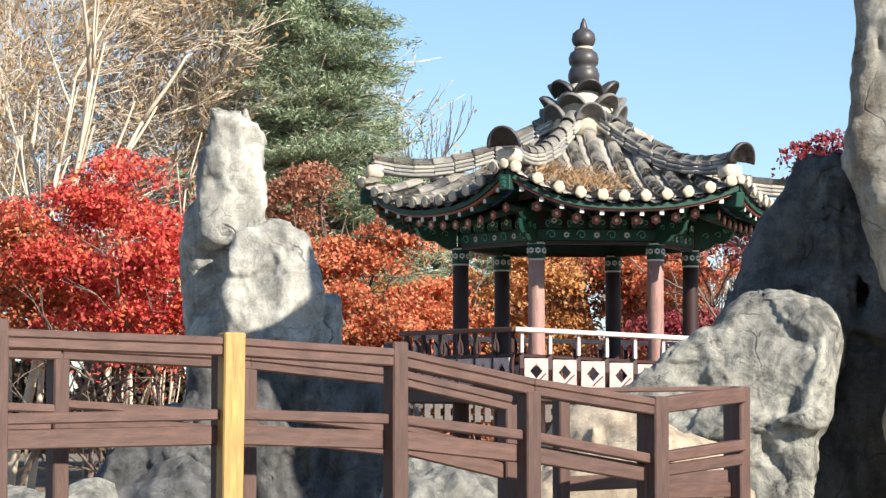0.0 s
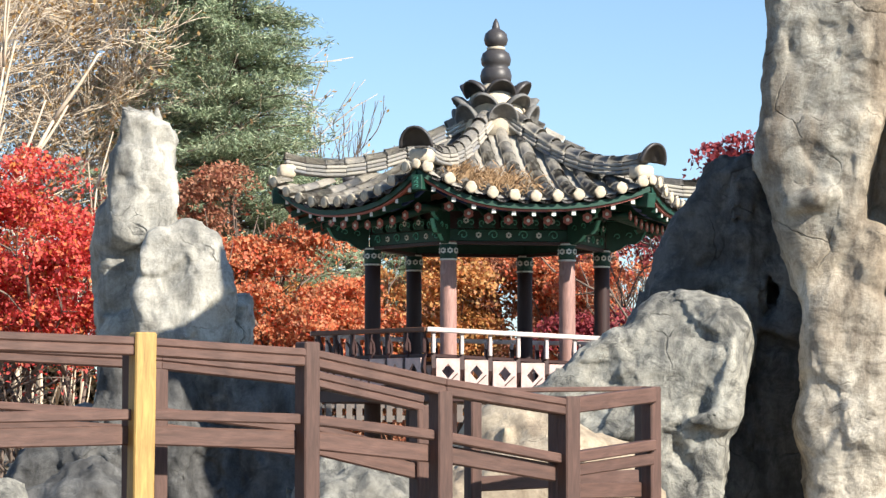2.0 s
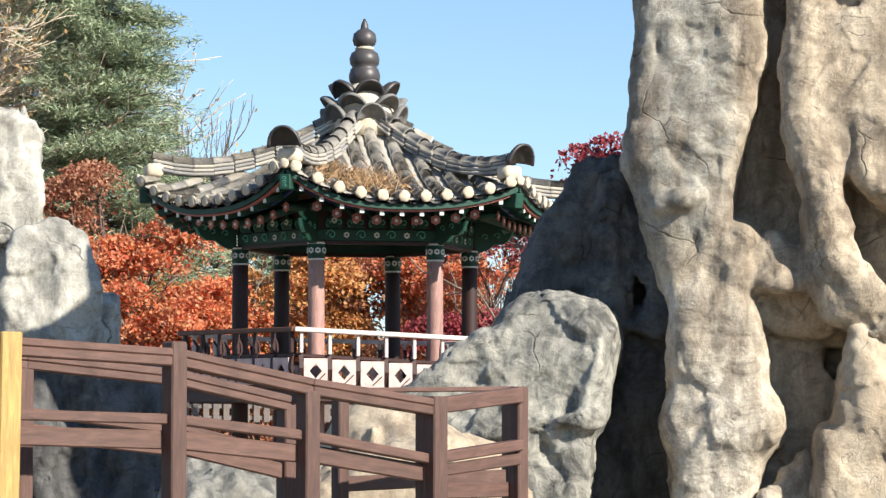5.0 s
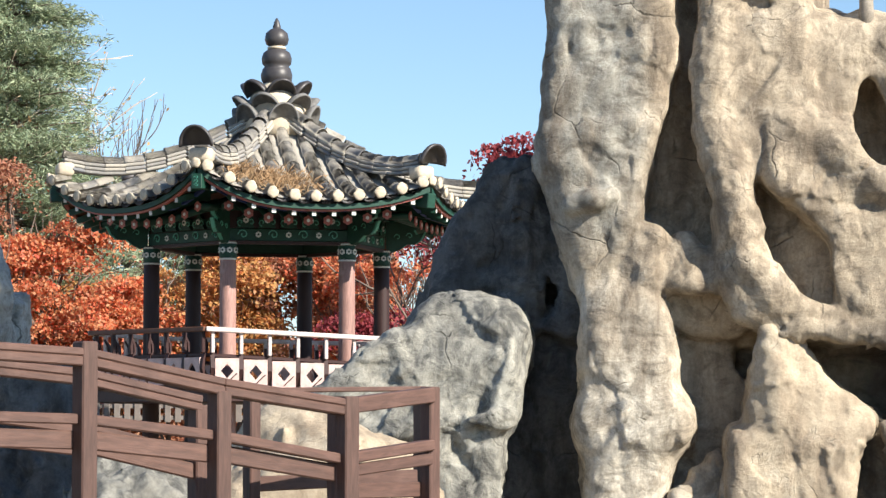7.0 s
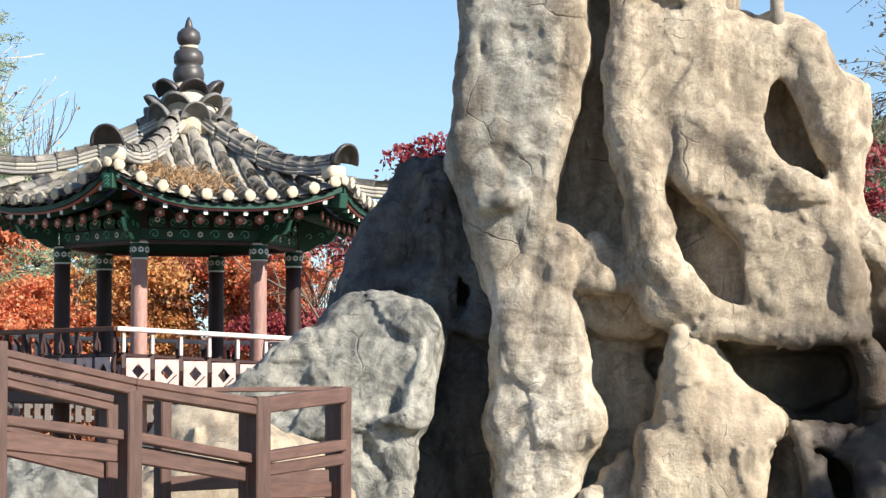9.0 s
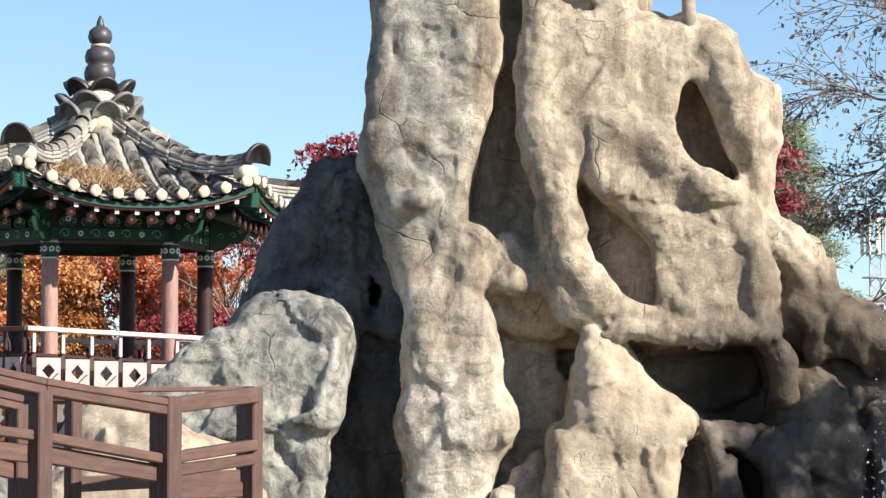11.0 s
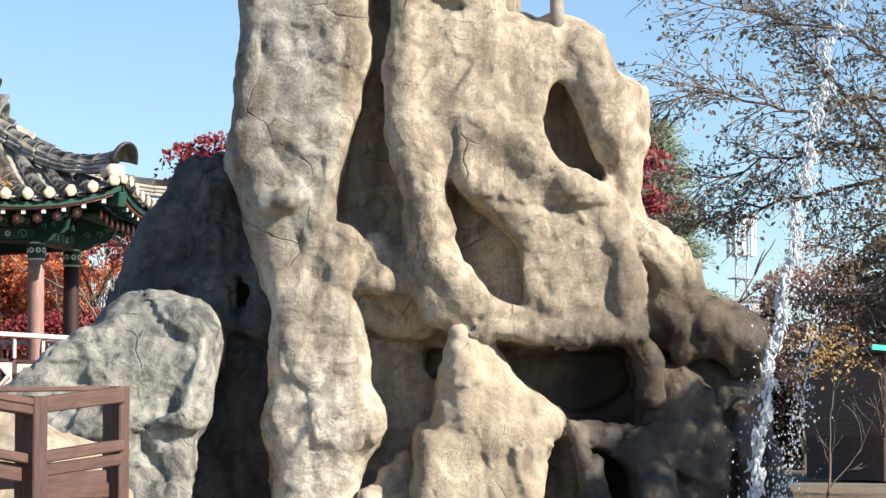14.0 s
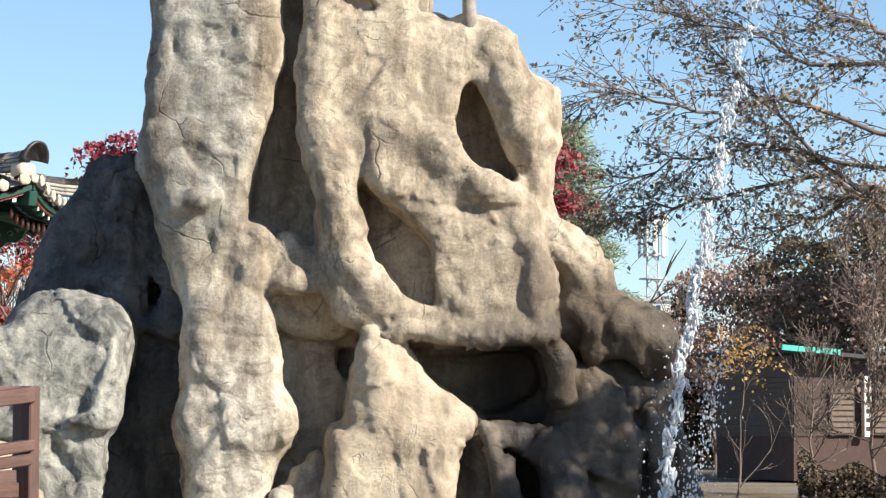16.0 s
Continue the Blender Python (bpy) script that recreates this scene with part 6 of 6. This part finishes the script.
pebble(-126.5, 20.5, 0.7, 0.7, 2.8, "pale boulder with a dark shaded side below the bridge", 91, ROCK_GREY, -0.12, 0.07)
pebble(-69, 21.6, 1.5, 0.9, 3.5, "large sunlit cream boulder beneath the pavilion", 92, ROCK_CREAM, -0.1, 0.075)
pebble(-279, 26, 0.55, 0.6, 1.9, "whitish boulder beside the bridge", 93, ROCK_GREY)
pebble(-254.5, 27, 0.5, 0.6, 2.0, "whitish boulder beside the bridge", 94, ROCK_GREY)
pebble(-224, 29, 1.0, 0.9, 2.3, "grey boulder beside the standing rock", 95, ROCK_SHADED)
pebble(-221, 31.5, 0.6, 0.7, 3.6, "slanting grey boulder beside the standing rock", 96, ROCK_GREY)


# ---- water jet ----
def water_jet():
    m, n, l, b = mat("foaming_water", 0.12)
    b.inputs["Base Color"].default_value = (0.9, 0.94, 0.97, 1)
    b.inputs["Transmission Weight"].default_value = 0.45
    b.inputs["IOR"].default_value = 1.33
    f = noisy(n, l, 30, 3)
    bump(n, l, b, [(f, 0.5, 0.01)])
    rng = random.Random(12)
    j = empty("water_jet", spot(212.5, 22.0), "white foaming fountain jet with flying drops", "fountain")
    bm = bmesh.new()
    lathe(bm, [(0.06, 0), (0.06, 0.12), (0.03, 0.2), (0.025, 0.32)], 12)
    part("nozzle", bm, plain("dull_steel", (0.3, 0.3, 0.3), 0.4, 0.2, 9, 0.9), j, "dull steel nozzle", True)
    foot = Vector((-0.25, 0, 0.25))

    def way(t):
        return foot + Vector((0.17 * t + 0.62 * t ** 1.35, 0.1 * t, 4.6 * t))

    bm = bmesh.new()
    for i in range(1150):
        t = rng.random() ** 1.05
        p = way(t)
        thick = 0.017 * (1 - 0.5 * t) * rng.uniform(0.5, 1.2)
        wob = 0.022 * math.sin(t * 47) + 0.015 * math.sin(t * 113 + 1)
        p = p + Vector((wob + rng.gauss(0, 0.02 + 0.006 * t), rng.gauss(0, 0.02), 0))
        if t > 0.6 and math.sin(t * 60) > 0.8:
            continue
        r = bmesh.ops.create_icosphere(bm, subdivisions=1, radius=thick, matrix=Matrix.Translation(p) @ Matrix.Rotation(rng.gauss(0.1, 0.25), 4, "Y") @ Matrix.Diagonal((1, 1, rng.uniform(1.8, 4.5), 1)))
        for v in r["verts"]:
            v.co += Vector((noise.noise(v.co * 22), noise.noise(v.co * 22 + Vector((9, 0, 0))), 0)) * 0.02
    tagged(part("stream", bm, m, j, "rising stream of white water", True), kind="stuff")
    bm = bmesh.new()
    for i in range(1500):
        t = rng.random() ** 1.3 * 0.75
        p = way(t) + Vector((rng.gauss(0.1, 0.15 + 0.03 * t), rng.gauss(0, 0.12), rng.gauss(0, 0.1)))
        if p.z < 0.05:
            continue
        s = 0.003 + 0.008 * rng.random() ** 3
        bmesh.ops.create_icosphere(bm, subdivisions=1, radius=s, matrix=Matrix.Translation(p) @ Matrix.Diagonal((1, 1, rng.uniform(1, 1.9), 1)))
    for i in range(520):
        t = rng.random()
        p = foot + Vector((0.17 + 0.42 * t + rng.gauss(0, 0.045), 0.1, 2.1 * t + rng.gauss(0, 0.04)))
        bmesh.ops.create_icosphere(bm, subdivisions=1, radius=rng.uniform(0.003, 0.009), matrix=Matrix.Translation(p) @ Matrix.Diagonal((1, 1, 1.8, 1)))
    tagged(part("spray", bm, m, j, "flying drops of spray", True), kind="stuff")


water_jet()


# ---- hut, mast and fences far off ----
def hut():
    wall = wood_mat("hut_boards", (0.055, 0.033, 0.025), "X", (0.12, 0.075, 0.056), 0.4)
    h = empty("hut", spot(250.5, 74) @ Matrix.Rotation(radians(28), 4, "Z"), "brown boarded park hut with a green roof edge", "hut")
    bm = bmesh.new()
    box(bm, (0, 0, 0), (6.5, 4.5, 1.15))
    part("plinth", bm, plain("red_brick_plinth", (0.07, 0.042, 0.034), 0.9, 0.3, 4), h, "reddish brick plinth")
    bm = bmesh.new()
    box(bm, (0.06, 0.06, 1.15), (6.44, 4.44, 3.3))
    part("wall", bm, DARK_RED, h, "dark inner wall")
    board = bmesh.new()
    box(board, (0, -0.05, 0), (6.5, 0.06, 0.135), Matrix.Rotation(radians(5), 4, "X"))
    board = mesh_of("board", board, wall)
    for i in range(15):
        part("board", board, None, h, m=Matrix.Translation((0, 0.02, 1.17 + 0.142 * i)))
        part("board", board, None, h, m=Matrix.Translation((0.02, 4.5, 1.17 + 0.142 * i)) @ Matrix.Rotation(radians(-90), 4, "Z") @ Matrix.Diagonal((4.5 / 6.5, 1, 1, 1)))
    bm = bmesh.new()
    box(bm, (-0.6, -0.7, 3.32), (7.0, 5.0, 3.42))
    rf = part("roof", bm, plain("dark_roofing", (0.05, 0.05, 0.05), 0.8, 0.3, 5), h, "dark flat roof", m=Matrix.Rotation(radians(4), 4, "Y"))
    bm = bmesh.new()
    box(bm, (-0.95, -0.76, 3.35), (0.75, -0.7, 3.49))
    part("green_edge", bm, plain("turquoise_metal", (0.06, 0.5, 0.38), 0.4, 0.1, 4), rf, "turquoise metal roof edge")
    for x0, x1 in ((1.0, 1.75), (2.3, 4.2), (4.5, 6.2)):
        bm = bmesh.new()
        box(bm, (x0, -0.12, 1.2), (x1, 0.0, 2.5))
        w = part("shutter", bm, wall, h, "slatted wooden shutter")
        for j in range(8):
            bm = bmesh.new()
            box(bm, (x0 + 0.04, -0.15, 1.26 + j * 0.15), (x1 - 0.04, -0.12, 1.36 + j * 0.15))
            part("slat", bm, BARK, w)
    bm = bmesh.new()
    box(bm, (1.95, -0.3, 1.15), (2.15, -0.22, 2.75))
    sg = part("signboard", bm, WHITE, h, "narrow white upright signboard")
    for j in range(6):
        bm = bmesh.new()
        box(bm, (1.99, -0.305, 1.3 + j * 0.23), (2.11, -0.3, 1.42 + j * 0.23))
        part("bar", bm, DARK_RED, sg)


hut()


def mast():
    steel = plain("pale_galvanised_steel", (0.5, 0.52, 0.54), 0.5, 0.15, 2)
    s = empty("phone_mast", spot(201, 150), "pale grey lattice phone mast with panel antennas", "mast")
    for a in range(4):
        x, y = 0.35 * (-1) ** a, 0.35 * (-1) ** (a // 2)
        bm = bmesh.new()
        tube(bm, (x, y, 0), (x * 0.8, y * 0.8, 12.6), 0.07, 0.05, 8)
        part("leg", bm, steel, s)
    for i in range(14):
        bm = bmesh.new()
        z = 3.5 + i * 0.6
        beam(bm, (-0.33, -0.34, z), (0.33, -0.34, z + 0.6), 0.05, 0.05)
        beam(bm, (0.33, -0.34, z), (-0.33, -0.34, z + 0.6), 0.05, 0.05)
        part("brace", bm, steel, s)
    for i in range(9):
        a = i / 9 * 2 * math.pi
        bm = bmesh.new()
        box(bm, (-0.13, -0.06, 0), (0.13, 0.06, 1.9 if i % 2 else 2.4), None, 0.03)
        part("antenna", bm, WHITE, s, "white panel antenna", m=Matrix.Translation((0.75 * math.cos(a), 0.75 * math.sin(a), 10.4)) @ Matrix.Rotation(a + math.pi / 2, 4, "Z"))
    for z in (9.2, 10.5, 12.3):
        bm = bmesh.new()
        lathe(bm, [(0.7, z), (0.74, z), (0.74, z + 0.06), (0.7, z + 0.06)], 16)
        part("ring", bm, steel, s)
    k = empty("cabin", spot(203, 140), "small white flat-roofed building beyond the trees", "building")
    bm = bmesh.new()
    box(bm, (-1.2, 0, 0), (1.0, 2.5, 7.6))
    part("wall", bm, WHITE, k)
    bm = bmesh.new()
    box(bm, (-1.3, -0.1, 7.6), (1.1, 2.6, 7.75))
    part("roof", bm, steel, k)
    bm = bmesh.new()
    box(bm, (-0.2, -0.04, 6.6), (0.1, 0.02, 7.4))
    part("window", bm, BLUE, k)


mast()


def lattice_fence():
    f = empty("lattice_fence", spot(-100, 46), "low grey slatted fence behind the pavilion", "fence")
    grey = plain("weathered_grey_wood", (0.2, 0.17, 0.15), 0.85, 0.3, 6)
    slat = bmesh.new()
    box(slat, (-0.05, -0.015, 0), (0.05, 0.015, 0.34), None, 0.006)
    slat = mesh_of("slat", slat, grey)
    for i in range(44):
        part("slat", slat, None, f, m=Matrix.Translation((-3.6 + i * 0.165, 0, 1.52)))
    for z in (1.56, 1.75):
        bm = bmesh.new()
        box(bm, (-3.7, 0.015, z), (3.7, 0.055, z + 0.07))
        part("rail", bm, grey, f)
    for i in range(5):
        bm = bmesh.new()
        box(bm, (-3.7 + i * 1.8, 0.06, -0.3), (-3.6 + i * 1.8, 0.16, 1.86))
        part("post", bm, grey, f)


lattice_fence()


def stump():
    """A short grey trunk set on the tall rock's top."""
    bm = bmesh.new()
    skin(bm, [Vector((0, 0, 0)), Vector((0.01, 0, 0.2)), Vector((-0.005, 0, 0.8)), Vector((0.02, 0, 1.6))], 0.075, 0.05, 10)
    ob = new("dead_trunk", mesh_of("dead_trunk", bm, plain("grey_dead_bark", (0.3, 0.265, 0.215), 0.9, 0.4, 14, bumpk=0.6), True))
    ob.matrix_world = spot(135.2, 25.0, 5.0)
    tagged(ob, "thin grey dead trunk on top of the tall rock", "tree trunk")


stump()
